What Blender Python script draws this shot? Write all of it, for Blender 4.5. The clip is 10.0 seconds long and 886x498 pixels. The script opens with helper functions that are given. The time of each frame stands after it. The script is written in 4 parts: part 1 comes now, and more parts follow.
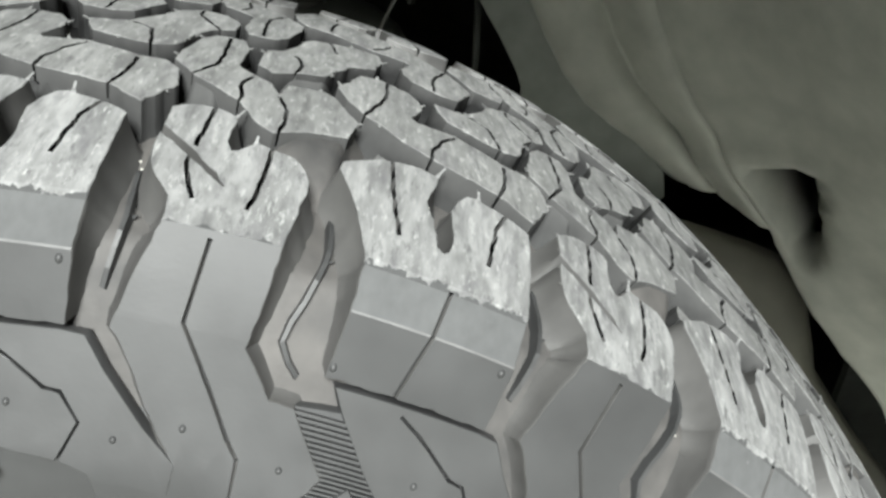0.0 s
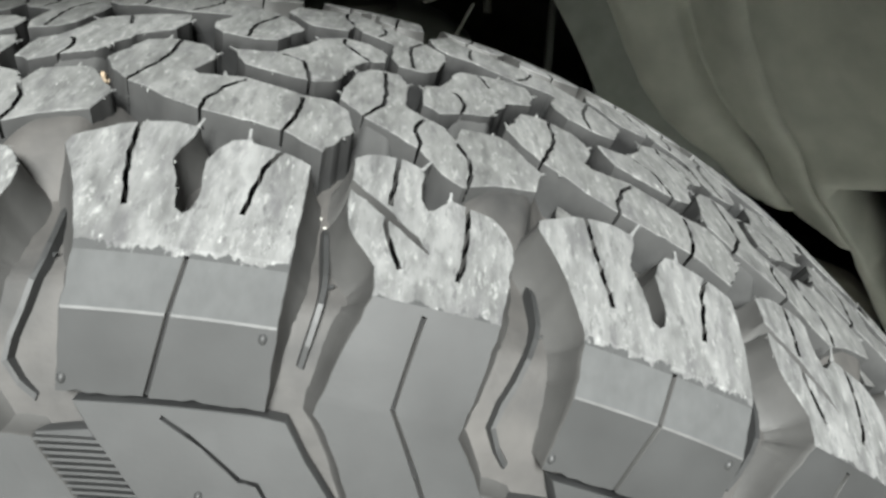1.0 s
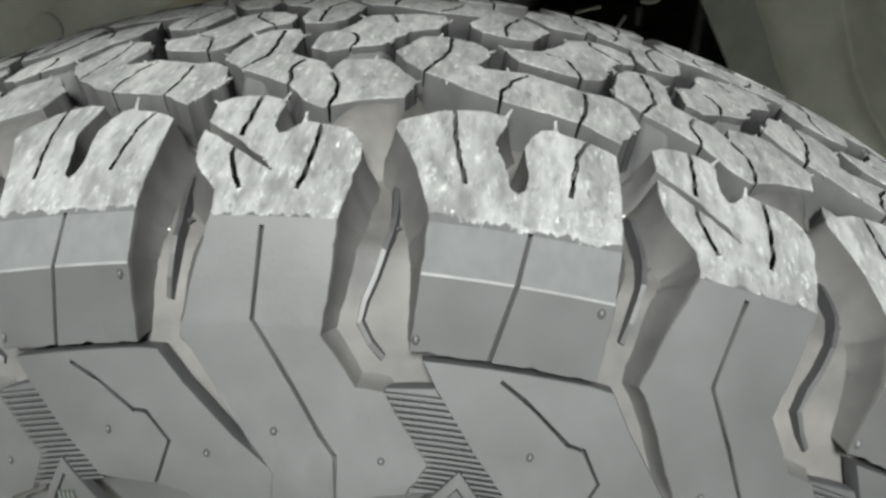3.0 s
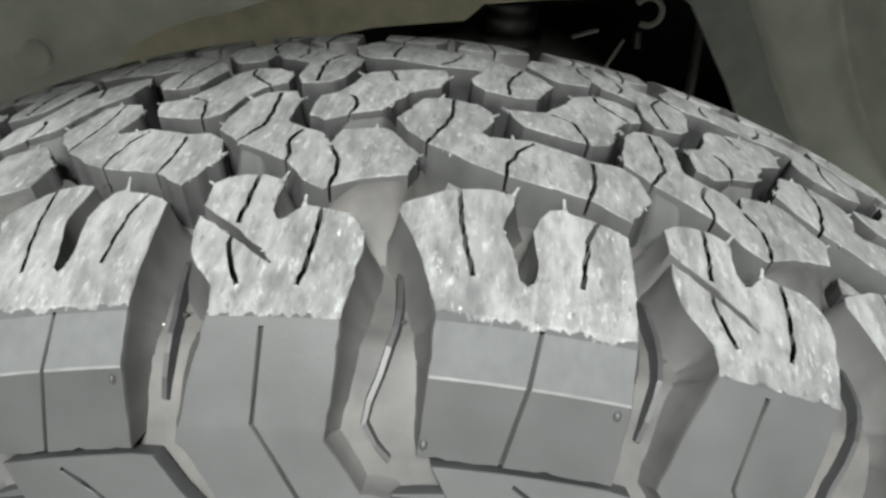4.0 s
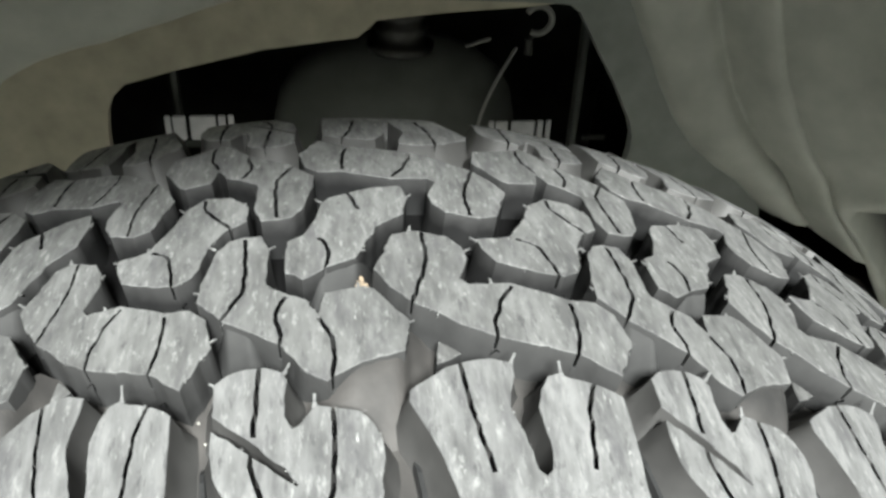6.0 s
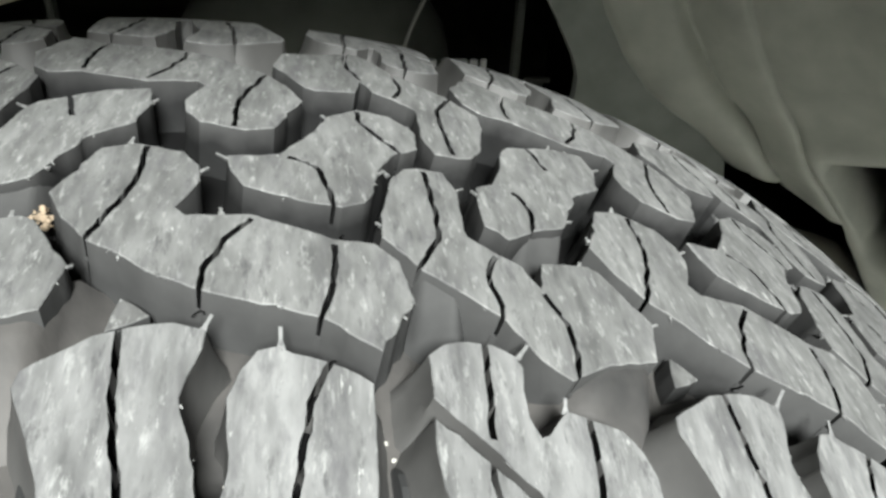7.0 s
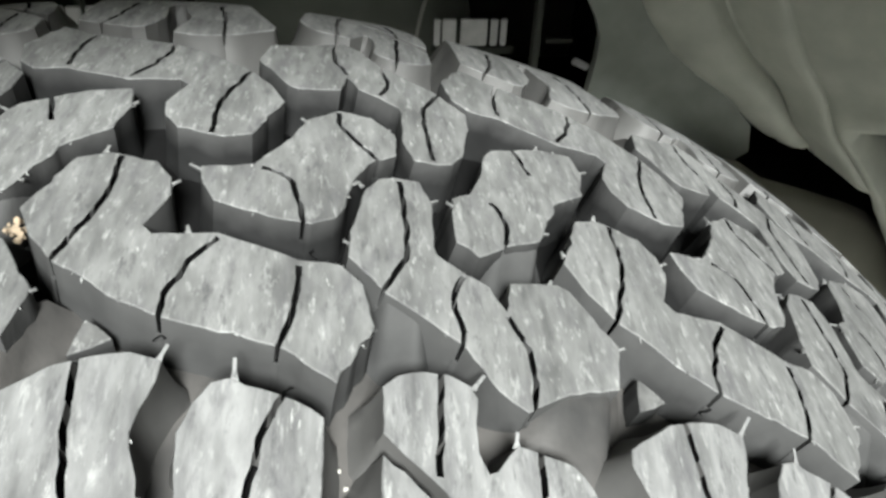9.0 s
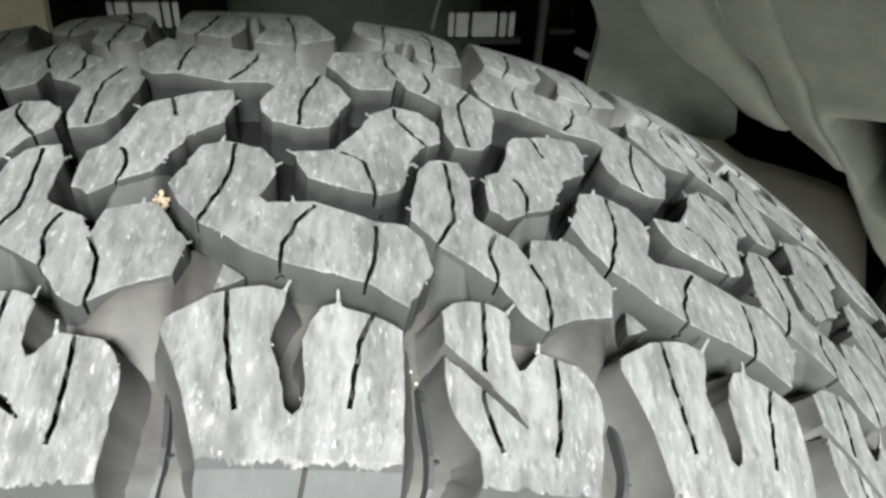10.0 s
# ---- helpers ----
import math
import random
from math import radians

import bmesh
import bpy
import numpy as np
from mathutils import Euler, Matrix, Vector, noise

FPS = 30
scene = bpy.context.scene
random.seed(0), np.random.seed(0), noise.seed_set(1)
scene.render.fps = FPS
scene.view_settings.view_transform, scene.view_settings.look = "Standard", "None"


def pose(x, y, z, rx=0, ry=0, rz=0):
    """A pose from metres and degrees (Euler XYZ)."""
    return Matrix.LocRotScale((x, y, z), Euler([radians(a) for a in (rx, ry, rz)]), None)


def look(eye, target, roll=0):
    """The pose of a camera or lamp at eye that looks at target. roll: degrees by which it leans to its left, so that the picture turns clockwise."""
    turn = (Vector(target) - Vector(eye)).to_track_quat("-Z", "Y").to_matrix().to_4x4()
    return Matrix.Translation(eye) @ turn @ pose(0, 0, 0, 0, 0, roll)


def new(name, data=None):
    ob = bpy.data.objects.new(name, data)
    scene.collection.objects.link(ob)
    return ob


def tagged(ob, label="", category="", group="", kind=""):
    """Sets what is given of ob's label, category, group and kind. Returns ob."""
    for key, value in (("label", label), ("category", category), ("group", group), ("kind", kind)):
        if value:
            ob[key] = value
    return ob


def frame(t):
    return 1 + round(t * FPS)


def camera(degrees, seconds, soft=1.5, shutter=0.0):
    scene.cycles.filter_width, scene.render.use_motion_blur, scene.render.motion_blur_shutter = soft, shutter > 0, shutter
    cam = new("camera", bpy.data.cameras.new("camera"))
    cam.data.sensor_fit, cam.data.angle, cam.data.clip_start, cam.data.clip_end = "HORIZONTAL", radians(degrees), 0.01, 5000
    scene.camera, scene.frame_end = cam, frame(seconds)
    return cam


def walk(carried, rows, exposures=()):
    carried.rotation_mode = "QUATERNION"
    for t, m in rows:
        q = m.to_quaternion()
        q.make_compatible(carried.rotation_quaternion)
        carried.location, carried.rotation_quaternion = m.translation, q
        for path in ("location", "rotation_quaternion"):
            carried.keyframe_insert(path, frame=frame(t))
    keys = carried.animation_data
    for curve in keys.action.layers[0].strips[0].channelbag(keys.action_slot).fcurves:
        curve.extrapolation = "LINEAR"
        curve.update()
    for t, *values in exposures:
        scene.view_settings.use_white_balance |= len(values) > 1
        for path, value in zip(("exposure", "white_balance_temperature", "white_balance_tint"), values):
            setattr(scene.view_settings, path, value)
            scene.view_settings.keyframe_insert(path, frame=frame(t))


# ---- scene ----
cam = camera(54.2, 10.0, soft=2.9)
# seconds, eye (metres), yaw, pitch, roll (degrees)
ROWS = [
    (0, 0.1331, -0.2781, 0.8391, -2.80, -27.95, -1.76),
    (0.5, 0.1175, -0.2653, 0.8393, -2.05, -28.20, -1.87),
    (1, 0.0857, -0.2490, 0.8439, -2.08, -28.54, -2.40),
    (1.5, 0.0668, -0.2515, 0.8308, -1.61, -28.45, -2.65),
    (2, 0.0416, -0.2584, 0.8276, 0.06, -28.09, -2.54),
    (2.5, 0.0319, -0.2611, 0.8390, 2.06, -27.83, -2.58),
    (2.7, 0.0278, -0.2636, 0.8409, 2.70, -27.84, -2.63),
    (3.8, 0.0330, -0.2547, 0.8416, 2.62, -27.93, -2.55),
    (4, 0.0246, -0.2467, 0.8556, 2.13, -27.92, -2.40),
    (4.5, 0.0043, -0.2357, 0.8745, 0.04, -28.51, -2.36),
    (5, -0.0230, -0.2413, 0.8899, -2.82, -29.37, -2.21),
    (5.5, -0.0357, -0.2406, 0.9045, -5.84, -30.46, -2.04),
    (6, -0.0084, -0.2185, 0.9076, -8.03, -31.97, -2.58),
    (6.2, 0.0084, -0.2084, 0.9075, -8.37, -32.52, -2.48),
    (7.3, 0.0677, -0.1570, 0.8480, -7.03, -34.13, -2.68),
    (7.5, 0.0717, -0.1531, 0.8472, -6.38, -34.37, -2.51),
    (8, 0.0781, -0.1522, 0.8562, -5.50, -35.47, -2.37),
    (8.5, 0.0730, -0.1551, 0.8683, -5.20, -36.89, -2.35),
    (9, 0.0721, -0.1598, 0.8741, -5.09, -37.99, -2.22),
    (9.5, 0.0733, -0.1688, 0.8787, -4.94, -38.96, -2.20),
    (10, 0.0563, -0.2069, 0.9068, -5.14, -39.41, -2.22),
]
walk(cam, [(t, pose(x, y, z, 90 + pitch, roll, yaw)) for t, x, y, z, yaw, pitch, roll in ROWS],
     exposures=[(0, 1.6), (1, 1.53), (2.5, 1.55), (4.5, 1.52), (5.5, 1.66), (6, 1.63), (7.5, 1.57), (8.5, 1.6), (9, 1.7), (9.5, 1.79), (10, 1.82)])
# ---- end of path
from mathutils.geometry import tessellate_polygon

HUB_Z = 0.385          # height of the axle
PITCH = 55.6           # one half pitch of the tread along the crown, mm
YC = 10.0              # the crown's middle plane, mm
# ---- world and light
world = bpy.data.worlds.new("world")
scene.world = world
world.use_nodes = True
sky = world.node_tree.nodes.new("ShaderNodeTexSky")
sky.sky_type, sky.sun_disc = "NISHITA", False
sky.sun_elevation, sky.sun_rotation = radians(41), radians(180)
sky.air_density, sky.dust_density = 1.0, 4.0
desat = world.node_tree.nodes.new("ShaderNodeHueSaturation")
desat.inputs["Saturation"].default_value = 0.12
world.node_tree.links.new(sky.outputs[0], desat.inputs["Color"])
world.node_tree.links.new(desat.outputs[0], world.node_tree.nodes["Background"].inputs[0])
world.node_tree.nodes["Background"].inputs[1].default_value = 0.006
sun = new("sun", bpy.data.lights.new("sun", "SUN"))
sun.data.energy, sun.data.angle, sun.data.color = 5.0, radians(16), (0.97, 1.0, 0.97)
sun.matrix_world = look((0.0, -1.67, 2.05), (0, 0, 0.6))


# ---- materials
def material(name, base, rough=0.6, vary=0.25, grain=120.0, big=14.0, bump=0.15, bump_scale=400.0, tint=None, metal=0.0, stretch=(1, 1, 1), spec=0.5):
    m = bpy.data.materials.new(name)
    m.use_nodes = True
    nt = m.node_tree
    bsdf = nt.nodes["Principled BSDF"]
    co = nt.nodes.new("ShaderNodeTexCoord")
    mp = nt.nodes.new("ShaderNodeMapping")
    mp.inputs["Scale"].default_value = stretch
    nt.links.new(co.outputs["Object"], mp.inputs["Vector"])
    fine, coarse, relief = (nt.nodes.new("ShaderNodeTexNoise") for _ in range(3))
    for n, s, d in ((fine, grain, 6.0), (coarse, big, 4.0), (relief, bump_scale, 3.0)):
        n.inputs["Scale"].default_value, n.inputs["Detail"].default_value = s, d
        nt.links.new(mp.outputs[0], n.inputs["Vector"])
    both = nt.nodes.new("ShaderNodeMath")
    both.operation = "ADD"
    nt.links.new(fine.outputs["Fac"], both.inputs[0])
    nt.links.new(coarse.outputs["Fac"], both.inputs[1])
    ramp = nt.nodes.new("ShaderNodeMapRange")
    ramp.inputs["From Min"].default_value, ramp.inputs["From Max"].default_value = 0.7, 1.3
    nt.links.new(both.outputs[0], ramp.inputs["Value"])
    mix = nt.nodes.new("ShaderNodeMix")
    mix.data_type = "RGBA"
    tint = tint or base
    mix.inputs["A"].default_value = (*[c * (1 - vary) for c in base], 1)
    mix.inputs["B"].default_value = (*[c * (1 + vary) for c in tint], 1)
    nt.links.new(ramp.outputs[0], mix.inputs["Factor"])
    nt.links.new(mix.outputs["Result"], bsdf.inputs["Base Color"])
    bsdf.inputs["Roughness"].default_value, bsdf.inputs["Metallic"].default_value = rough, metal
    bsdf.inputs["Specular IOR Level"].default_value = spec
    if bump:
        b = nt.nodes.new("ShaderNodeBump")
        b.inputs["Strength"].default_value, b.inputs["Distance"].default_value = bump, 0.001
        nt.links.new(relief.outputs["Fac"], b.inputs["Height"])
        nt.links.new(b.outputs[0], bsdf.inputs["Normal"])
    return m


def scuffed_rubber(name, stretch, base, edge=None, flecks=None, bump=0.55, vary=0.42):
    """Rubber ground down by the road: grey and mottled, with pale fibrous flecks and dark pits."""
    m = material(name, base, rough=0.8, vary=vary, grain=340, big=70, bump=bump, bump_scale=420, stretch=stretch, spec=0.25)
    nt = m.node_tree
    mp = next(n for n in nt.nodes if n.type == "MAPPING")
    last = next(n for n in nt.nodes if n.type == "MIX").outputs["Result"]
    for scale, lo, hi, colour in flecks or ((620, 0.55, 0.71, (0.27, 0.274, 0.268, 1)), (190, 0.51, 0.70, (0.080, 0.079, 0.082, 1)), (430, 0.56, 0.69, (0.060, 0.060, 0.061, 1)), (360, 0.65, 0.73, (0.40, 0.405, 0.395, 1))):
        fleck = nt.nodes.new("ShaderNodeTexNoise")
        fleck.inputs["Scale"].default_value, fleck.inputs["Detail"].default_value, fleck.inputs["Roughness"].default_value = scale, 5, 0.7
        fleck.inputs["Distortion"].default_value = 0.0
        shift = nt.nodes.new("ShaderNodeVectorMath")
        shift.inputs[1].default_value = (scale * 0.013, scale * 0.007, 1.0)
        nt.links.new(mp.outputs[0], shift.inputs[0])
        nt.links.new(shift.outputs[0], fleck.inputs["Vector"])
        rng = nt.nodes.new("ShaderNodeMapRange")
        rng.inputs["From Min"].default_value, rng.inputs["From Max"].default_value = lo, hi
        rng.inputs["To Max"].default_value = 0.85
        nt.links.new(fleck.outputs["Fac"], rng.inputs["Value"])
        over = nt.nodes.new("ShaderNodeMix")
        over.data_type = "RGBA"
        over.inputs["B"].default_value = colour
        nt.links.new(rng.outputs[0], over.inputs["Factor"])
        nt.links.new(last, over.inputs["A"])
        last = over.outputs["Result"]
    if edge:
        # the scuffing runs out raggedly just past the tread's edge
        split, frays = nt.nodes.new("ShaderNodeSeparateXYZ"), nt.nodes.new("ShaderNodeTexNoise")
        nt.links.new(next(n for n in nt.nodes if n.type == "TEX_COORD").outputs["Object"], split.inputs[0])
        frays.inputs["Scale"].default_value, frays.inputs["Detail"].default_value = 400, 5
        nt.links.new(mp.outputs[0], frays.inputs["Vector"])
        chain_of = [("SUBTRACT", split.outputs["Y"], 0.00775), ("ABSOLUTE", None, 0), ("SUBTRACT", None, edge), ("MULTIPLY", None, 165.0), ("ADD", None, frays.outputs["Fac"])]
        at = None
        for op, a, b in chain_of:
            node = nt.nodes.new("ShaderNodeMath")
            node.operation = op
            nt.links.new(a if a is not None else at, node.inputs[0])
            if isinstance(b, (int, float)):
                node.inputs[1].default_value = b
            else:
                nt.links.new(b, node.inputs[1])
            at = node.outputs[0]
        rng = nt.nodes.new("ShaderNodeMapRange")
        rng.inputs["From Min"].default_value, rng.inputs["From Max"].default_value = 0.47, 0.53
        nt.links.new(at, rng.inputs["Value"])
        over = nt.nodes.new("ShaderNodeMix")
        over.data_type = "RGBA"
        over.inputs["B"].default_value = (0.045, 0.0458, 0.0462, 1)
        nt.links.new(rng.outputs[0], over.inputs["Factor"])
        nt.links.new(last, over.inputs["A"])
        last = over.outputs["Result"]
    nt.links.new(last, nt.nodes["Principled BSDF"].inputs["Base Color"])
    return m


def shaded_wall(name, base, scuffed, reach, spec):
    """Moulded rubber, scuffed at its upper edge; some millimetres below the tread it darkens raggedly, groove shade
    painted in.
    """
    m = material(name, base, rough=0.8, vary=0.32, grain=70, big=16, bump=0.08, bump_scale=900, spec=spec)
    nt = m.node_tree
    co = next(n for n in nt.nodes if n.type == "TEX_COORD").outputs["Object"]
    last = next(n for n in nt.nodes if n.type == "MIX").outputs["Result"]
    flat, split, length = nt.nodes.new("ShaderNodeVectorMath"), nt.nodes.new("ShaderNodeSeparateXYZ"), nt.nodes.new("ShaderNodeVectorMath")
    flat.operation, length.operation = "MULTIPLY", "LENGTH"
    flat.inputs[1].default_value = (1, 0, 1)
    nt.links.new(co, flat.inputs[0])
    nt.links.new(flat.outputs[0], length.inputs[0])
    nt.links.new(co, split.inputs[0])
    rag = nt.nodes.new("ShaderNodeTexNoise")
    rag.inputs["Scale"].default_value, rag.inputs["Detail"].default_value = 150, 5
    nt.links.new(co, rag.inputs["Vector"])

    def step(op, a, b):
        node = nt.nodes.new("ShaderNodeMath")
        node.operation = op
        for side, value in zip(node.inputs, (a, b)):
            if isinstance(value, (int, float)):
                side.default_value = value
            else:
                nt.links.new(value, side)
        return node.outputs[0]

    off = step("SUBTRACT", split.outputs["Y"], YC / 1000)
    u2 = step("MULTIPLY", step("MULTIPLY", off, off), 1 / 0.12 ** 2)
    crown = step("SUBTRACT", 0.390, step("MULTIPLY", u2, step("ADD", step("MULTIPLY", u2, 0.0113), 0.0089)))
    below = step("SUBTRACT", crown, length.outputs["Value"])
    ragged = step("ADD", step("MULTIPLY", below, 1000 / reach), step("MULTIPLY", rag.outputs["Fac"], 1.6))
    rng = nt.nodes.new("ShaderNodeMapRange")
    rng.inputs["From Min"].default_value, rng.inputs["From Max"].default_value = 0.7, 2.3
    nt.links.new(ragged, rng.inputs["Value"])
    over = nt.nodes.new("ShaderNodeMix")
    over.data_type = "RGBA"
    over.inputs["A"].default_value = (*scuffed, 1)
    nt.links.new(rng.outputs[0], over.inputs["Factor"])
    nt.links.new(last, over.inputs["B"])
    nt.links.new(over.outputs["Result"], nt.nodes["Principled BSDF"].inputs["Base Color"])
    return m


RUBBER_TOP = scuffed_rubber("scuffed_rubber", (1, 0.28, 1), (0.120, 0.121, 0.119))
SHOULDER_TOP = scuffed_rubber("scuffed_shoulder_rubber", (1, 0.17, 1), (0.14, 0.141, 0.14), edge=0.1034)
LUG_TOP = scuffed_rubber("scuffed_outer_rubber", (1, 0.17, 1), (0.14, 0.141, 0.14), edge=0.1066)
SHOULDER_PAD = scuffed_rubber("scuffed_pad_rubber", (1, 0.5, 1), (0.10, 0.1, 0.098))
RUBBER = material("moulded_rubber", (0.0245, 0.025, 0.0254), rough=0.55, vary=0.32, grain=60, big=14, bump=0.03, bump_scale=900)
# paler upper facet, painting in the light it catches; its flecks are scuff streaks
LIT_FACET = scuffed_rubber("lit_shoulder_rubber", (1, 0.22, 1), (0.066, 0.0675, 0.068), flecks=((210, 0.67, 0.73, (0.19, 0.19, 0.19, 1)),), bump=0.1, vary=0.13)
# pale strip that paints the highlight along the ridge of the shoulder lug
RIDGE_GLINT = material("ridge_glint_rubber", (0.074, 0.074, 0.074), rough=0.6, vary=0.35, grain=120, big=40, bump=0.08, bump_scale=900)
# cut insides painted near black for their shade; CUT also colours the dark hairs
CUT = material("cut_shade_and_hair_rubber", (0.004, 0.004, 0.0041), rough=0.8, vary=0.2, grain=70, big=16, bump=0.0, spec=0.05)
SIDE_CUT = material("side_cut_shade_rubber", (0.013, 0.013, 0.0132), rough=0.7, vary=0.2, grain=70, big=16, bump=0.0, spec=0.2)
DUSTY_WALL = material("dusty_lug_wall_rubber", (0.055, 0.054, 0.0525), rough=0.62, vary=0.34, grain=60, big=22, bump=0.06, bump_scale=700)
GROOVE_WALL = shaded_wall("block_wall_rubber", (0.033, 0.0332, 0.0332), (0.058, 0.058, 0.0575), 6.0, 0.1)
# darker copy for centre and far blocks, with the shade of narrow grooves painted in
CENTRE_WALL = shaded_wall("shaded_block_rubber", (0.014, 0.0142, 0.0143), (0.048, 0.048, 0.0478), 4.0, 0.06)
# near-black floor colour that paints in the shade of the middle grooves
CENTRE_FLOOR = material("shaded_groove_rubber", (0.006, 0.006, 0.0061), rough=0.8, vary=0.3, grain=70, big=25, bump=0.1, bump_scale=500, spec=0.06)
RUBBER_FLOOR = material("dusty_groove_rubber", (0.033, 0.0327, 0.0324), rough=0.65, vary=0.22, grain=70, big=25, bump=0.12, bump_scale=500, tint=(0.062, 0.0585, 0.0555), spec=0.3)
LINER = material("dusty_liner_paint", (0.41, 0.422, 0.378), rough=0.5, vary=0.18, grain=40, big=6, bump=0.05, bump_scale=120)
PANEL = material("dark_blue_grey", (0.19, 0.204, 0.188), rough=0.55, vary=0.2, grain=50, big=7, bump=0.06, bump_scale=150)
HOUSING = material("brown_grey_primer", (0.42, 0.392, 0.30), rough=0.6, vary=0.22, grain=50, big=7, bump=0.06, bump_scale=150)
BLACK = material("black_underbody", (0.042, 0.045, 0.041), rough=0.8, vary=0.3, grain=40, big=8, bump=0.1, spec=0.08)
SLOT_SHADE = material("black_slot_shade", (0.003, 0.003, 0.003), rough=0.9, vary=0.3, grain=40, big=8, bump=0.0, spec=0.0)
DARK = material("dark_rubber_boot", (0.075, 0.08, 0.073), rough=0.6, vary=0.2, grain=40, big=10, bump=0.05, spec=0.2)
STEEL = material("dull_zinc_steel", (0.045, 0.045, 0.042), rough=0.45, vary=0.2, grain=150, big=20, bump=0.05, metal=0.7)
PALE_STEEL = material("pale_zinc_steel", (0.42, 0.42, 0.43), rough=0.5, vary=0.15, grain=150, big=20, bump=0.03, metal=0.2)
CABLE = material("pale_plastic", (0.16, 0.16, 0.15), rough=0.5, vary=0.1, grain=100, big=20, bump=0.0)
SHRED = material("torn_pale_rubber", (0.18, 0.182, 0.178), rough=0.8, vary=0.3, grain=300, big=90, bump=0.0, spec=0.3)
GRIT = material("pale_grit", (0.36, 0.35, 0.32), rough=0.9, vary=0.3, grain=300, big=90, bump=0.0)
SAND = material("orange_sand", (0.30, 0.235, 0.165), rough=0.9, vary=0.35, grain=900, big=300, bump=0.3, bump_scale=1500)
GROUND = material("pale_concrete", (0.37, 0.365, 0.335), rough=0.9, vary=0.25, grain=30, big=3, bump=0.4, bump_scale=90)
GUARD = material("beige_splash_guard", (0.14, 0.137, 0.114), rough=0.55, vary=0.15, grain=40, big=8, bump=0.05)


def part(name, verts, faces, mats, parent=None, index=None, smooth=False, label=""):
    me = bpy.data.meshes.new(name)
    me.from_pydata([tuple(v) for v in verts], [], faces)
    for m in mats if isinstance(mats, (list, tuple)) else [mats]:
        me.materials.append(m)
    if index is not None:
        me.polygons.foreach_set("material_index", index)
    if smooth:
        if smooth is not True:
            me.set_sharp_from_angle(angle=radians(40))
        me.polygons.foreach_set("use_smooth", [True] * len(me.polygons) if smooth is True else smooth)
    me.update()
    ob = new(name, me)
    ob.parent = parent
    return tagged(ob, label=label) if label else ob


def part_bm(name, bm, mats, parent=None, smooth=False, label=""):
    me = bpy.data.meshes.new(name)
    bmesh.ops.recalc_face_normals(bm, faces=bm.faces)
    bm.to_mesh(me)
    bm.free()
    for m in mats if isinstance(mats, (list, tuple)) else [mats]:
        me.materials.append(m)
    if smooth:
        me.polygons.foreach_set("use_smooth", [True] * len(me.polygons))
    ob = new(name, me)
    ob.parent = parent
    return tagged(ob, label=label) if label else ob


def thing(name, at, label, category, group="", kind=""):
    ob = new(name)
    ob.location = at
    return tagged(ob, label, category, group, kind)


# ---- the tyre's form
def crown_r(y):
    u = y / 120.0
    return 390.0 - 8.9 * u * u - 11.3 * u ** 4


TURN_H = [-4, -3, -2.5, -2, -1.5, -1, -.5, 0, 1, 2, 3, 4, 5, 6, 12, 40]
TURN_A = [-34, -25.8, -21.2, -16.06, -12.32, -9.42, -6.27, -2.2, 6.0, 14.1, 22.42, 30.9, 39.14, 47.43, 96.8, 326]


def turn(h):
    """Angle round the axle, degrees from the top, for a place counted in half pitches; the pitch is shorter on one stretch."""
    return np.interp((np.asarray(h) + 4) % 44 - 4, TURN_H, TURN_A)


EDGE = -105.0
# the shell across the shoulder and down the side: distance along it, place and radius
LUG = [(-105, -105, crown_r(105)), (-122.5, -115.5, 367.4), (-136.5, -120.8, 350.8), (-146, -119.5, 342)]
WALL = [(-109, -109, crown_r(109)), (-122, -114.6, 363.6), (-132, -119, 354.3), (-144.5, -124.2, 342.2), (-150, -126.6, 336.8), (-156, -129, 331), (-163.5, -132, 324.6), (-170, -134, 319.5),
        (-178, -135.4, 311.6), (-195, -136, 295)]


def chain(points):
    p = np.array(points, float)
    return p[:, 1:], p[:, 0]


ENVELOPE = {"lug": chain(LUG), "wall": chain(WALL)}


def surface(w, env):
    """Across the tread (mm), then on down the side: the place (y, r) and the outward normal there."""
    p, s = ENVELOPE[env]

    def place(v):
        on = v >= p[0, 0]
        return np.where(on, v, np.interp(-v, -s, p[:, 0])), np.where(on, crown_r(v), np.interp(-v, -s, p[:, 1]))

    w = np.asarray(w, float)
    y, r = place(w)
    y2, r2 = place(w + 7.0)
    y1, r1 = place(w - 7.0)
    ny, nr = -(r2 - r1), y2 - y1
    n = np.hypot(ny, nr)
    return y, r, ny / n, nr / n


MIRROR_H, MIRROR_Y = 1.635, -4.5


def wrap(uvd, k, env, far=False):
    """(along mm, across mm, depth mm) of the flat pattern, laid round the wheel; metres from the hub."""
    u, w, d = np.asarray(uvd, float).T
    y, r, ny, nr = surface(w, env)
    y, r = y - ny * d, r - nr * d
    h = u / PITCH + 2 * k
    if far:
        h, y = MIRROR_H - h, MIRROR_Y - y
        r = r + 3.0 * np.clip((y - 25) / 70, 0, 1) ** 1.5
    a = np.radians(turn(h))
    return np.stack([r * np.sin(a), YC + y, r * np.cos(a)], -1) / 1000.0


def smooth_line(line, step=2.5):
    """A line drawn out into short steps along a soft curve."""
    p = [Vector(q) for q in line]
    out = []
    for i in range(len(p) - 1):
        a, b, c, d = p[max(i - 1, 0)], p[i], p[i + 1], p[min(i + 2, len(p) - 1)]
        m = max(1, round((c - b).length / step))
        for j in range(m):
            t = j / m
            out.append(0.5 * (2 * b + (c - a) * t + (2 * a - 5 * b + 4 * c - d) * t * t + (3 * b - a - 3 * c + d) * t ** 3))
    return out + [p[-1]]


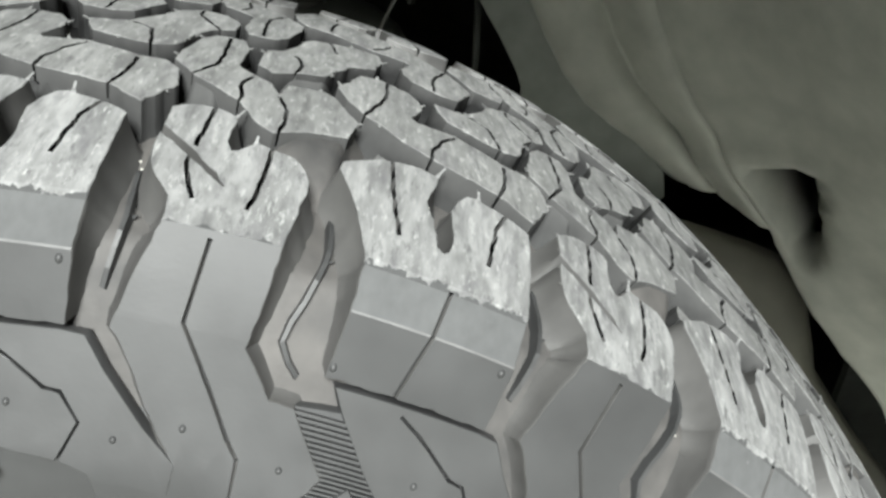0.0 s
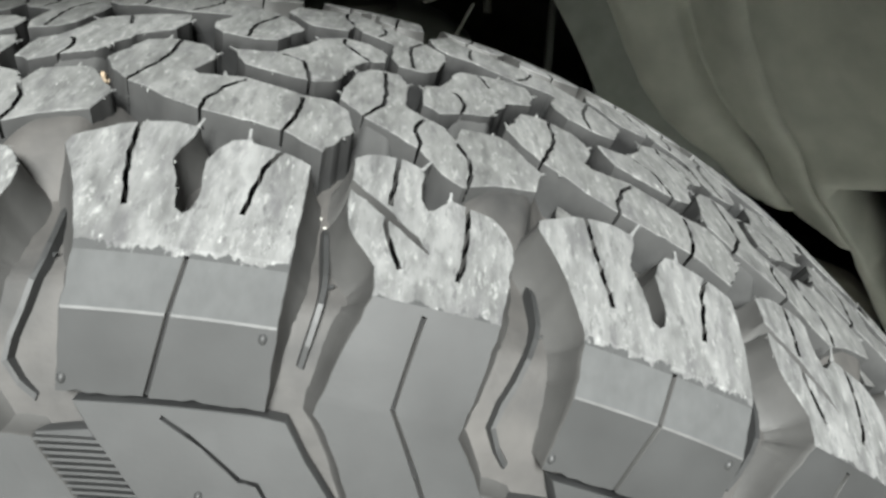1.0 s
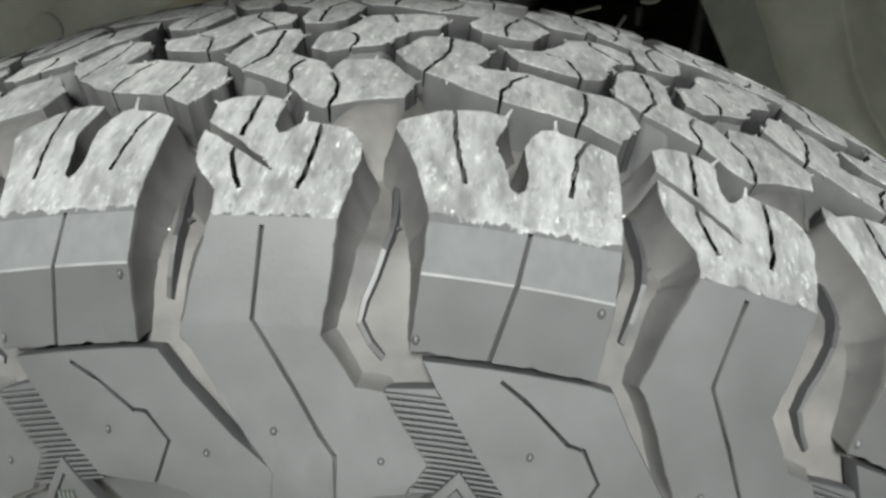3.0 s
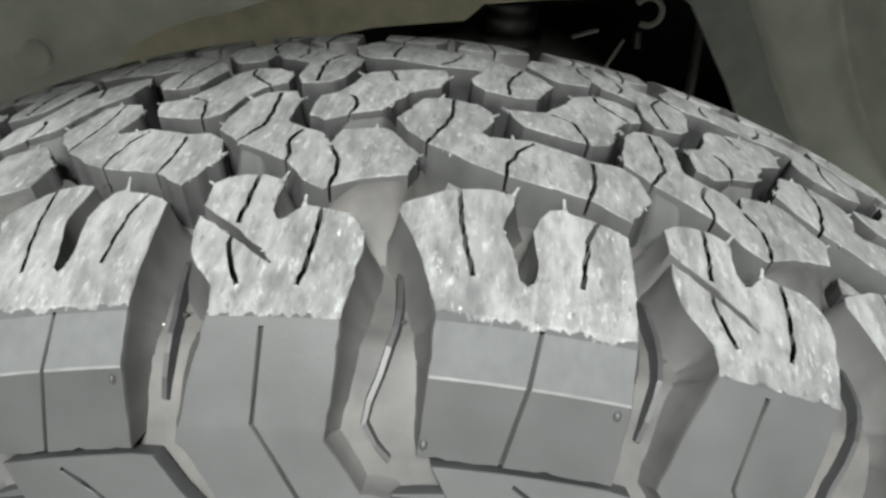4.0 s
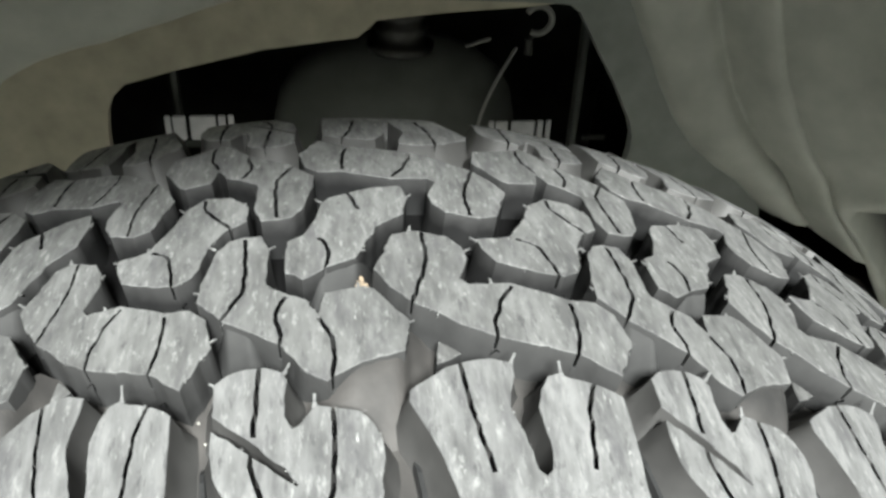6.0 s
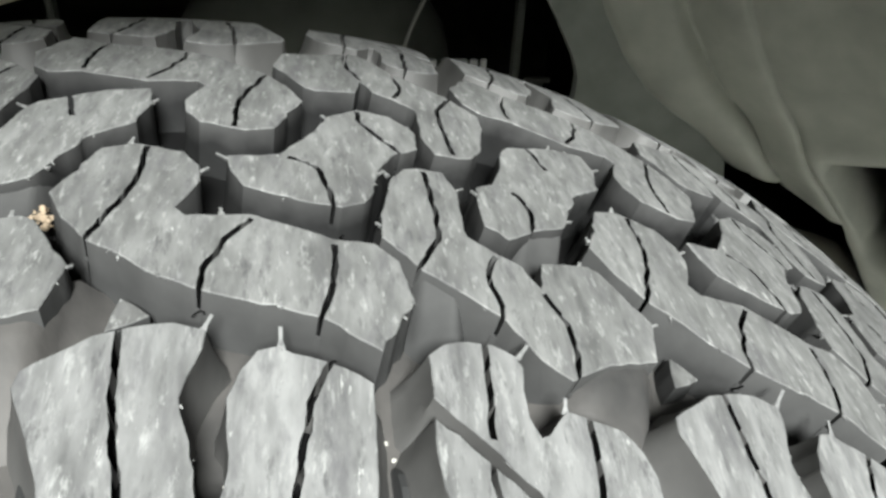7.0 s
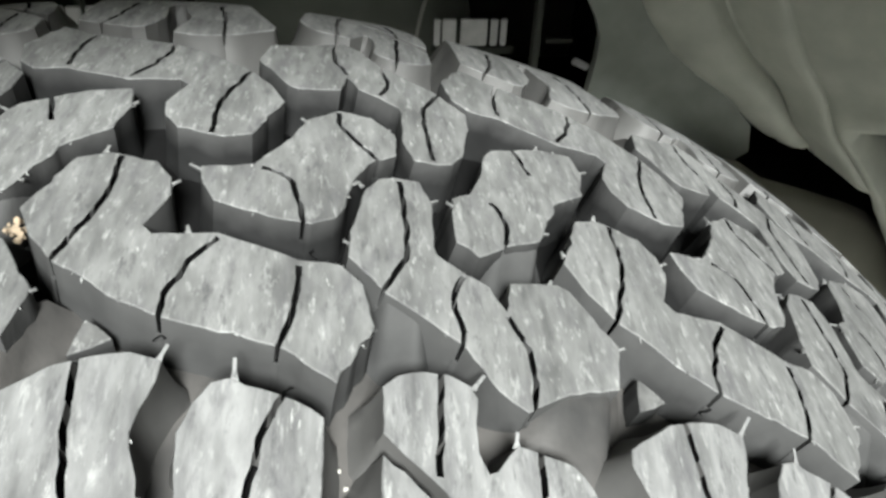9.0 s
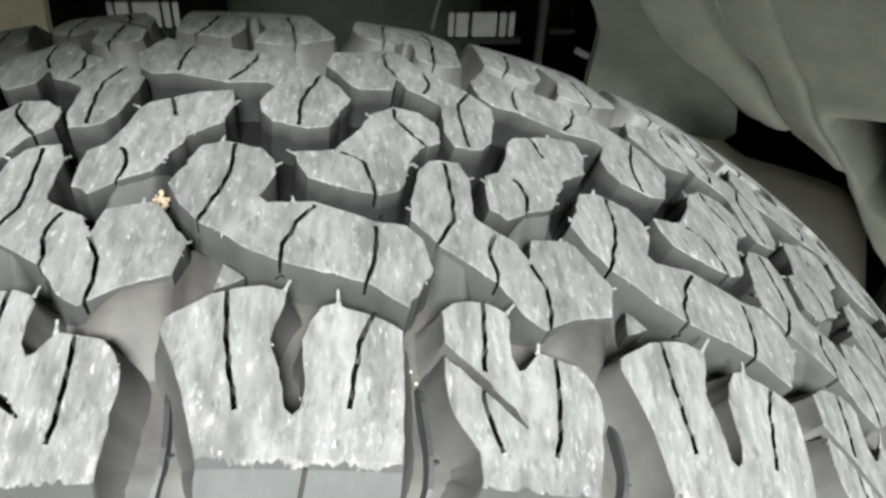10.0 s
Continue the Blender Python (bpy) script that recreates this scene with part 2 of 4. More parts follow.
def with_slits(outline, slits, width):
    """The outline with narrow cuts let in from its edge; each cut is a line that begins on the edge. Also the points of the cuts."""
    ring, inside, strips = [Vector(p) for p in outline], set(), []
    for line in slits:
        first, wide = Vector(line[0]), width * (0.95 if line[0][1] < -120 else 1.0)
        best = None
        for i in range(len(ring)):
            a, b = ring[i], ring[(i + 1) % len(ring)]
            t = (first - a).dot(b - a) / max((b - a).length_squared, 1e-9)
            pad = min(0.49, 0.75 * wide / max((b - a).length, 1e-6))
            t = max(pad, min(1 - pad, t))
            d = (a + (b - a) * t - first).length
            if best is None or d < best[0]:
                best = (d, i, t)
        _, i, t = best
        a, b = ring[i], ring[(i + 1) % len(ring)]
        along, mouth = (b - a).normalized(), a + (b - a) * t
        pts = smooth_line([mouth] + list(line[1:]), 60.0 if line[0][1] < -120 else 2.5)
        left, right = [], []
        for j in range(1, len(pts)):
            d = (pts[min(j + 1, len(pts) - 1)] - pts[j - 1]).normalized()
            n = Vector((-d.y, d.x)) * wide / 2
            wob = 0.22 * math.sin(j * 2.1 + i) + 0.18 * math.sin(j * 4.7 + 2 * i)
            left.append(pts[j] + n + n * wob)
            right.append(pts[j] - n + n * wob)
        d0 = (pts[1] - pts[0]).normalized()
        if Vector((-d0.y, d0.x)).dot(along) > 0:
            left, right = right, left
        half = min(wide / 2, (b - a).length * min(t, 1 - t) * 0.95)
        ring[i + 1:i + 1] = [mouth - along * half, *left, *reversed(right), mouth + along * half]
        inside |= {(round(p.x, 3), round(p.y, 3)) for p in left + right}
        strips.append(([mouth - along * half] + left, [mouth + along * half] + right, Vector((along.y, -along.x))))
    return [tuple(p) for p in ring], inside, strips


def worn(outline, amount, seed):
    """Long edges broken into short steps that wander a little, as a worn edge does."""
    rnd, out = random.Random(seed), []
    area = sum(p[0] * q[1] - q[0] * p[1] for p, q in zip(outline, outline[1:] + outline[:1]))
    for i, a in enumerate(outline):
        a, b = Vector(a), Vector(outline[(i + 1) % len(outline)])
        out.append(tuple(a))
        m = int((b - a).length / 2.2)
        n = Vector((-(b - a).y, (b - a).x)).normalized()
        for j in range(1, m):
            nick = rnd.uniform(0.2, 0.55) * (1 if area > 0 else -1) if rnd.random() < 0.1 else 0.0
            out.append(tuple(a + (b - a) * j / m + n * (rnd.uniform(-amount, amount) + nick)))
    return out


def welded(shape):
    """The same shape with the points that coincide made one, for a soft rounded form."""
    verts, faces, index = shape
    at, keep, where = {}, [], []
    for v in verts:
        key = tuple(np.round(v, 3))
        if key not in at:
            at[key] = len(keep)
            keep.append(v)
        where.append(at[key])
    return np.array(keep), [[where[i] for i in f] for f in faces], index


def template(outline, slits, depth, lines_w, step=8.0, width=1.3, top_limit=EDGE, draft=1.5, wear=0.0, seed=1, lip=0.22, sipe=4.8, profile=None, floor_of=None, lit_ridge=False, side_cut=1.4, fade=(900, 901, 1.0)):
    """A lug of the flat pattern: its top cut into a grid that can bend, a worn lip and its walls."""
    flat = [(h * PITCH, w) for h, w in outline]
    if wear:
        flat = worn(flat, wear, seed)
    ring, inside, strips = with_slits(flat, [[(h * PITCH, w) for h, w in s] for s in slits], width)
    profile = profile or [(lip, 0.0), (draft, 1.0)]
    draft = profile[-1][0]
    bm = bmesh.new()
    f = bm.faces.new([bm.verts.new((x, y, 0)) for x, y in ring])
    f.normal_update()
    if f.normal.z < 0:
        f.normal_flip()
    bmesh.ops.triangulate(bm, faces=[f], ngon_method="EAR_CLIP")
    xs, ys = [p[0] for p in ring], [p[1] for p in ring]
    cuts = [((x, 0, 0), (1, 0, 0)) for x in np.arange(min(xs) + step, max(xs), step)]
    cuts += [((0, y, 0), (0, 1, 0)) for y in sorted(set(np.arange(min(ys) + step, max(ys), step)) | set(lines_w)) if min(ys) < y < max(ys)]
    for co, no in cuts:
        bmesh.ops.bisect_plane(bm, geom=bm.verts[:] + bm.edges[:] + bm.faces[:], plane_co=co, plane_no=no, dist=0.02)
    bm.verts.index_update()
    bm.verts.ensure_lookup_table()
    out = {}
    for e in bm.edges:
        if len(e.link_faces) == 1:
            l = next(l for l in e.link_faces[0].loops if l.edge == e)
            d = (l.link_loop_next.vert.co - l.vert.co).normalized()
            for v in e.verts:
                out[v.index] = out.get(v.index, Vector((0, 0, 0))) + Vector((d.y, -d.x, 0))
    verts = [(v.co.x, v.co.y, 0.0) for v in bm.verts]
    faces, index = [], []
    for f in bm.faces:
        y = f.calc_center_median().y
        low_y = min(v.co.y for v in f.verts)
        faces.append([v.index for v in f.verts])
        index.append(0 if low_y > top_limit - 0.1 else 3 if abs(y + 122.5) < 0.5 and lit_ridge else 2 if lit_ridge and y > -122.5 else 1)
    ra, rb = np.array(ring), np.roll(np.array(ring), -1, 0)

    def clear(v, o):
        """How far it is from the wall to the next one, within a narrow gap."""
        e, d = rb - ra, ra - np.array([v.co.x, v.co.y])
        den = o.x * e[:, 1] - o.y * e[:, 0]
        den = np.where(np.abs(den) < 1e-9, 1e-9, den)
        t, q = (d[:, 0] * e[:, 1] - d[:, 1] * e[:, 0]) / den, (d[:, 0] * o.y - d[:, 1] * o.x) / den
        t = t[(q >= 0) & (q <= 1) & (t > 1.5)]
        return float(t.min()) if len(t) else 99.0

    rows = {}
    for key, o in out.items():
        v, o = bm.verts[key], o.normalized()
        cut = (round(v.co.x, 3), round(v.co.y, 3)) in inside
        gap = clear(v, o)
        tight = 0.0 if cut else min(1.0, (0.3 if gap > 7 else 0.08) * gap / profile[-1][0]) * float(np.interp(-v.co.y, fade[:2], [1.0, fade[2]]))
        deep = depth if floor_of is None else floor_of(v.co.y)
        rows[key] = [(v.co.x + o.x * min(lip, a * tight + (0 if cut else .05)), v.co.y + o.y * min(lip, a * tight + (0 if cut else .05)), 0 if cut else lip) if n == 0 else
                     (v.co.x + o.x * a * tight, v.co.y + o.y * a * tight, z * deep) for n, (a, z) in enumerate(profile)]
    for e in bm.edges:
        if len(e.link_faces) == 1:
            loop = next(l for l in e.link_faces[0].loops if l.edge == e)
            a, b = loop.vert, loop.link_loop_next.vert
            n = len(verts)
            top = (a.co.y + b.co.y) / 2 > top_limit
            slit = all((round(v.co.x, 3), round(v.co.y, 3)) in inside for v in (a, b))
            strip = [[(b.co.x, b.co.y, 0.0), (a.co.x, a.co.y, 0.0)]] + [list(p) for p in zip(rows[b.index], rows[a.index])]
            verts += [p for row in strip for p in row]
            for r in range(len(strip) - 1):
                faces.append([n + 2 * r, n + 2 * r + 1, n + 2 * r + 3, n + 2 * r + 2])
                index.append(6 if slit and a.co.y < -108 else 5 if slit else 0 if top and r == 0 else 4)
    bm.free()
    area = sum(p[0] * q[1] - q[0] * p[1] for p, q in zip(ring, ring[1:] + ring[:1]))
    for left, right, way in strips:
        deep = min(sipe, depth * 0.8) if min(left[-1].y, left[0].y) > -115 else side_cut
        # the bottom of the cut, and the wall below its mouth
        way = way if area > 0 else -way
        n, m = len(verts), len(left)
        verts += [(p.x, p.y, deep) for p in left] + [(p.x, p.y, deep) for p in right]
        faces += [[n + i, n + i + 1, n + m + i + 1, n + m + i] for i in range(m - 1)]
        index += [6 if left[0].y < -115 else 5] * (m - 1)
        n, s0 = len(verts), lip + (min(draft, 1.5) - lip) * deep / depth
        for p in (left[0], right[0]):
            verts += [(p.x + way.x * s0, p.y + way.y * s0, deep), (p.x + way.x * min(draft, 1.5), p.y + way.y * min(draft, 1.5), depth)]
        faces.append([n, n + 1, n + 3, n + 2])
        faces.append([n - 2 * m, n, n + 2, n - m])
        index += [1, 1]
    return welded((np.array(verts), faces, index))


def hair(h, w, du, dw, up):
    """A short soft hair left by the mould on a corner of a lug."""
    x, verts, faces = h * PITCH, [], []
    b, s = 0.75, Vector((dw, -du)).normalized() * 0.34
    verts += [(x - b, w, 0.3), (x + b, w, 0.3), (x, w + b, 1.6)]
    for t, z in ((.45, .3), (1.0, 1.0)):
        verts += [(x + du * t - s.x, w + dw * t - s.y, -up * z), (x + du * t + s.x, w + dw * t + s.y, -up * z), (x + du * t, w + dw * t, -up * z + .6)]
    for i in (0, 3):
        faces += [[i, i + 1, i + 4, i + 3], [i + 1, i + 2, i + 5, i + 4], [i + 2, i, i + 3, i + 5]]
    return np.array(verts), faces + [[6, 7, 8]]


# outer shoulder lug with a deep slot, outer lug with a notch, the two chain blocks, the middle block
A_OUT = [(.479, -76), (.487, -73), (.562, -70), (.656, -66.2), (.757, -64.3), (.871, -63.2), (.964, -64.6), (.96, -68.5), (.928, -74), (.914, -78),
         (.941, -83.3), (.976, -90), (.987, -94.5), (1.02, -96), (1.048, -94.6), (1.065, -90), (1.051, -83), (1.046, -78), (1.077, -72.8), (1.123, -68.7),
         (1.178, -67.6), (1.321, -70.2), (1.424, -72.6), (1.463, -74.1), (1.465, -79), (1.465, -105), (1.462, -122.5), (1.466, -136.6), (.650, -136.4),
         (.663, -122.5), (.668, -105), (.635, -98.5), (.597, -91.3), (.551, -84.8), (.517, -80.7)]
A_CUT = [[(.716, -65), (.742, -78), (.771, -87.5), (.80, -95)], [(1.325, -70.2), (1.291, -76.6), (1.265, -85.5), (1.245, -94.3)],
         [(.993, -136.5), (1.049, -122.5), (1.085, -107)]]
B_OUT = [(-.351, -67), (-.302, -64.5), (-.219, -63.1), (-.138, -63.1), (-.066, -65), (-.043, -67.3), (-.056, -72.3), (-.052, -78), (-.022, -81.6), (.008, -80.9),
         (.054, -77.5), (.083, -75.8), (.137, -76.5), (.262, -78.2), (.318, -82), (.347, -86), (.351, -90.4), (.325, -100.7), (.305, -110), (.289, -124),
         (.265, -134), (.433, -144.3), (.556, -144.6), (.785, -159), (.70, -166.6), (.386, -170.6), (.262, -180), (.24, -188), (.06, -188), (.07, -172), (.078, -163.6),
         (-.01, -158), (-.14, -149), (-.25, -140.5), (-.34, -135), (-.275, -121.5), (-.2, -107), (-.213, -101.5), (-.292, -96.1), (-.337, -91.4), (-.353, -85.6)]
# the slanting slit in its crown
B_OUT += [(-.352, -80), (-.286, -82.6), (-.203, -86.8), (-.095, -91.8), (-.004, -95.6), (.004, -95.0), (-.092, -89.4), (-.198, -83.4), (-.284, -79.6), (-.349, -75.8)]
B_CUT = [[(-.165, -63), (-.173, -76.5), (-.183, -82.8)], [(-.185, -87), (-.177, -93.1), (-.115, -101.3)], [(.137, -76.5), (.151, -86.6), (.141, -94.4), (.121, -101.1)],
         [(.375, -170.6), (.365, -159), (.29, -154.5), (.125, -142.8), (-.025, -131.3), (.01, -111)]]
D_OUT = [(.39, -26.5), (.475, -14), (.505, -9.3), (.62, -7), (.80, -9.8), (.862, -15.2), (.876, -21), (.807, -31.2), (.85, -34), (1.07, -32.6),
         (1.348, -38.6), (1.50, -38.9), (1.58, -43.5), (1.618, -54), (1.50, -67), (1.335, -60.8), (.955, -55.4), (.80, -51.6), (.565, -42.2), (.46, -35)]
D_CUT = [[(.545, -42.5), (.645, -26), (.665, -17.6), (.662, -8)], [(.93, -54.8), (.936, -49.7), (.965, -45.5), (1.011, -38.9), (1.075, -34.2)],
         [(1.305, -61), (1.343, -54.4), (1.357, -46.5), (1.361, -40.3)]]
E_OUT = [(-.40, -13), (-.345, -8.2), (-.28, -6.8), (-.18, -6.8), (-.138, -15), (-.15, -29.5), (-.14, -32), (-.04, -36.5), (.05, -39.3), (.104, -45.7),
         (.14, -37), (.33, -34.6), (.375, -36), (.522, -49), (.484, -60), (.29, -63.2), (.132, -68.6), (.04, -65), (-.06, -56.2), (-.21, -49.8), (-.335, -45), (-.466, -36), (-.46, -28)]
E_CUT = [[(-.341, -44.8), (-.261, -34.5), (-.249, -28.4), (-.253, -17.2), (-.262, -8)], [(-.066, -55.5), (-.067, -52.5), (-.093, -46.8), (-.085, -42.5), (-.045, -37.2)],
         [(.15, -67), (.17, -59.2), (.161, -54.4), (.125, -49.6), (.103, -46.6)]]
F_OUT = [(-.05, -22), (-.04, -11), (.04, -8), (.10, 0), (.145, 10.5), (.185, 14.3), (.43, 20.8), (.60, 22.3), (.625, 14), (.588, 3.8), (.45, -2.5), (.385, -10),
         (.30, -20.5), (.16, -24.6), (.032, -30.1), (-.05, -26.5)]
F_CUT = [[(.145, -25.3), (.166, -20), (.157, -13.6), (.115, -10)], [(.30, 17.5), (.343, 6.3)]]
G_OUT = [(.965, -10.6), (1.158, -8.1), (1.30, 4.8), (1.355, 13.5), (1.49, 20), (1.635, 18.8), (1.735, 12), (1.732, 3.2), (1.61, -2.5), (1.54, -11), (1.515, -20),
         (1.475, -24.4), (1.39, -27), (1.235, -25.9), (1.035, -22), (.985, -16.3)]
G_CUT = [[(1.363, -26.6), (1.334, -18.8), (1.295, -12.2), (1.19, -9)], [(1.625, .5), (1.51, 11.2), (1.486, 19)]]
HAIR_G = [(1.7, 13, 1.3, .8, .4), (1.16, -8.2, .1, 1.4, .4), (.965, -11.5, -2, .6, .5), (1.35, 13, -1.8, .8, .5), (1.545, -11.5, 1.8, .3, .5)]
HAIR_A = [(.955, -64.9, 1.6, 3.4, 1.6), (1.19, -68, -.4, 4.2, 1.2)]
HAIR_B = [(-.056, -65.6, 2.2, 2.6, 1.4), (.075, -76.2, -.3, 4.2, 1.3), (-.344, -67.4, -1.8, .6, .6)]
HAIR_D = [(.60, -6.6, .3, 1.5, .4), (1.613, -52, 1.5, .2, .4), (.80, -50.8, .2, -1.4, .2), (.97, -33, -.2, 1.4, .4), (.40, -24, -2.2, .8, .8), (.872, -17.5, 1.8, .6, .6)]
HAIR_E = [(-.468, -32, -1.4, .2, .3), (.52, -50, 1.5, .5, .3), (.30, -35, .2, 1.5, .4), (-.142, -14, 2.2, .3, .6), (-.415, -11.5, -1.8, .8, .6)]
HAIR_F = [(.42, 20.4, .2, 1.4, .4), (.34, -17, 1.2, -.6, .2), (-.04, -14, -1.6, .5, .5), (.14, 12, -2, .6, .5), (.628, 15, 1.8, .4, .5)]
FLOOR = [(0, crown_r(0) - 13.5), (-30, crown_r(30) - 13.5), (-45, crown_r(45) - 13.2), (-60, crown_r(60) - 12.5), (-85, crown_r(85) - 12.5), (-96, 368.6), (-103, 365.5), (-108.5, 358.5), (-112.5, 352), (-116, 345.5),
         (-119.5, 338), (-123.5, 329), (-127, 320), (-128.5, 308), (-127, 290), (-118, 262), (-108, 245), (-104, 228), (-98, 215)]
BEND = [-105.0, -107.6, -109.0, -122.2, -122.8, -132.6, -145.0]
LUG_SECTION = [(.22, 0), (.6, .18), (1.25, .39), (2.1, .60), (3.0, .78), (4.0, .92), (4.8, 1.03)]
BLOCK_SECTION = [(.22, 0), (.35, .3), (.55, .6), (.85, .9), (1.2, 1.03)]


def floor_depth(w, env, limit=22.0):
    """Depth of the grooves under a place on the outer shell."""
    y, r, ny, nr = surface(w, env)
    p = np.array(FLOOR[:12])[::-1]
    for d in np.arange(2.0, limit, 0.25):
        if r - nr * d < np.interp(y - ny * d, p[:, 0], p[:, 1]) + 0.1 and y - ny * d > -130:
            return float(d)
    return limit


def lug_floor(w):
    return floor_depth(w, "lug")


def wall_floor(w):
    return floor_depth(w, "wall", 14.0)


LUGS = {
    "A": (template(A_OUT, A_CUT, 13.5, BEND, wear=0.22, seed=1, top_limit=-107.6, profile=LUG_SECTION, floor_of=lug_floor, lit_ridge=True, fade=(106, 134, 0.3)), "lug", True, HAIR_A),
    "B": (template(B_OUT, B_CUT, 13.0, BEND, wear=0.22, seed=2, top_limit=-109, profile=LUG_SECTION, floor_of=wall_floor, fade=(112, 140, 0.5), side_cut=2.0), "wall", True, HAIR_B),
    "D": (template(D_OUT, D_CUT, 13.0, [], wear=0.22, seed=3, profile=BLOCK_SECTION, floor_of=lug_floor), "lug", True, HAIR_D),
    "E": (template(E_OUT, E_CUT, 13.0, [], wear=0.22, seed=4, profile=BLOCK_SECTION, floor_of=lug_floor), "lug", True, HAIR_E),
    "F": (template(F_OUT, F_CUT, 14.0, [], wear=0.22, seed=5, profile=BLOCK_SECTION, floor_of=lug_floor), "lug", False, HAIR_F),
    "G": (template(G_OUT, G_CUT, 14.0, [], wear=0.22, seed=6, profile=BLOCK_SECTION, floor_of=lug_floor), "lug", False, HAIR_G),
}

tyre = thing("tyre", (0, 0, HUB_Z), "grey mud-terrain tyre with chunky scuffed tread blocks, in a wheel arch", "tyre")

# carcass: floor of the grooves, shoulders and sidewalls, one turned body
section = [(y, r) for y, r in reversed(FLOOR)] + [(MIRROR_Y - y, r) for y, r in FLOOR[1:]]
section = [(a[0] + (b[0] - a[0]) * s / 3, a[1] + (b[1] - a[1]) * s / 3) for a, b in zip(section, section[1:]) for s in range(3)] + [section[-1]]
ROUND = 300
ring_v = [(r * math.sin(2 * math.pi * i / ROUND) / 1000, (YC + y) / 1000, r * math.cos(2 * math.pi * i / ROUND) / 1000) for i in range(ROUND) for y, r in section]
n = len(section)
ring_f = [[i * n + j, i * n + j + 1, (i + 1) % ROUND * n + j + 1, (i + 1) % ROUND * n + j] for i in range(ROUND) for j in range(n - 1)]
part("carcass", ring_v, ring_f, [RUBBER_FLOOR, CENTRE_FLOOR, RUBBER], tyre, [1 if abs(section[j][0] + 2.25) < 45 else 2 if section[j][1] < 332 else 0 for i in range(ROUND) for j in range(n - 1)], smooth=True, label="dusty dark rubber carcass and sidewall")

for k in range(22):
    for kind, (shape, env, both, hairs) in LUGS.items():
        for far in (False, True) if both else (False,):
            v, f, index = shape
            mats = [SHOULDER_TOP if kind == "A" else LUG_TOP if kind == "B" else RUBBER_TOP, RUBBER if kind in "AB" else GROOVE_WALL if kind in "DE" and not far else CENTRE_WALL, LIT_FACET, RIDGE_GLINT]
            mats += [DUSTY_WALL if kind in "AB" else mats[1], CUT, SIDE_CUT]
            soft = [n == 4 or (n == 1 and kind == "B") for n in index]
            block = part("tread_block", wrap(v, k, env, far), f, mats, tyre, index, smooth=soft)
            if not far and turn(2 * k) % 360 not in range(100, 260):
                rnd = random.Random(100 * k + ord(kind))
                for h, w, du, dw, up in hairs:
                    if rnd.random() < 0.85:
                        g = rnd.uniform(0.6, 1.15)
                        hv, hf = hair(h, w, du * g + rnd.uniform(-.4, .4), dw * g, up * g)
                        part("moulding_hair", wrap(hv, k, env), hf, mats[0], block)

# ---- sidewall relief of the outer side
def side_plate(name, outline, slits, depth, k, lift=0.0, mats=(RUBBER, RUBBER), lines=BEND, label=""):
    v, f, index = template(outline, slits, depth, lines, width=1.1, top_limit=1e9, draft=0.6, side_cut=depth * 0.6)
    v[:, 2] -= lift
    return part(name, wrap(v, k, "wall"), f, [*mats, *mats, mats[1], CUT, SIDE_CUT], tyre, index, smooth=[True] * len(f), label=label)
SKIRT = [(.715, -137.3), (1.448, -137.1), (1.556, -137.5), (1.664, -144.5), (1.885, -155.5), (2.075, -163.4), (2.067, -172), (2.057, -188), (1.80, -188), (1.778, -180), (1.67, -169.6), (1.528, -167),
         (1.306, -165.5), (1.175, -164.2), (.978, -154), (.79, -143)]
SKIRT_CUT = [[(1.528, -167), (1.592, -156.6), (1.487, -150.2), (1.408, -150), (1.18, -142.4), (1.06, -139.2)]]
NEAR_SIDE = range(-2, 5)
for k in range(22):
    side_plate("sidewall_plate", SKIRT, SKIRT_CUT, 5.0, k)

# hatched strip between the plates, with fine ribs, and the pointed mark below it
for k in NEAR_SIDE:
    HATCH = [(.552, -144.2), (.815, -143), (1.185, -164.4), (.69, -167), (.79, -159)]
    side_plate("hatched_strip", HATCH, [], 4.0, k, lift=-1.7)
    hv, hf = [], []
    for i in range(17):
        w = -145.0 - 1.25 * i
        left = .565 + (.79 - .565) * (-145.0 - w) / 14 if w > -159 else .79 - (.79 - .705) * (-159 - w) / 7.5
        right = .815 + (1.175 - .815) * (-144 - w) / 20.2
        if w < -159.8:
            mid, gap = .938, (-159.8 - w) * .017
            runs = [(left, mid - gap - .012), (mid + gap + .012, right)]
        else:
            runs = [(left, right)]
        for x0, x1 in runs:
            n, steps = len(hv), 5
            for j in range(steps + 1):
                u = (x0 + (x1 - x0) * j / steps) * PITCH
                hv += [(u, w + .40, 2.0), (u, w + .26, .1), (u, w - .26, .1), (u, w - .40, 2.0)]
            for j in range(steps):
                a, b = n + 4 * j, n + 4 * j + 4
                hf += [[a, b, b + 1, a + 1], [a + 1, b + 1, b + 2, a + 2], [a + 2, b + 2, b + 3, a + 3]]
    part("fine_ribs", wrap(hv, k, "wall"), hf, RUBBER, tyre)
    for name, outline, lift in (("pointed_mark", [(.938, -159.4), (1.186, -173.2), (1.13, -174.2), (.938, -163), (.77, -174.6), (.713, -173.6)], 0.5),
                                ("pointed_field", [(.938, -164), (1.11, -174), (.79, -174.2)], -0.2)):
        side_plate(name, outline, [], 3.0, k, lift=lift)
    for i in range(4):
        u = .875 + .03 * i
        side_plate("raised_bar", [(u, -168.2 - .2 * i), (u + .014, -168.2), (u + .026, -171.6), (u + .012, -171.6)], [], 1.0, k, lift=0.3, mats=(BLACK, BLACK))


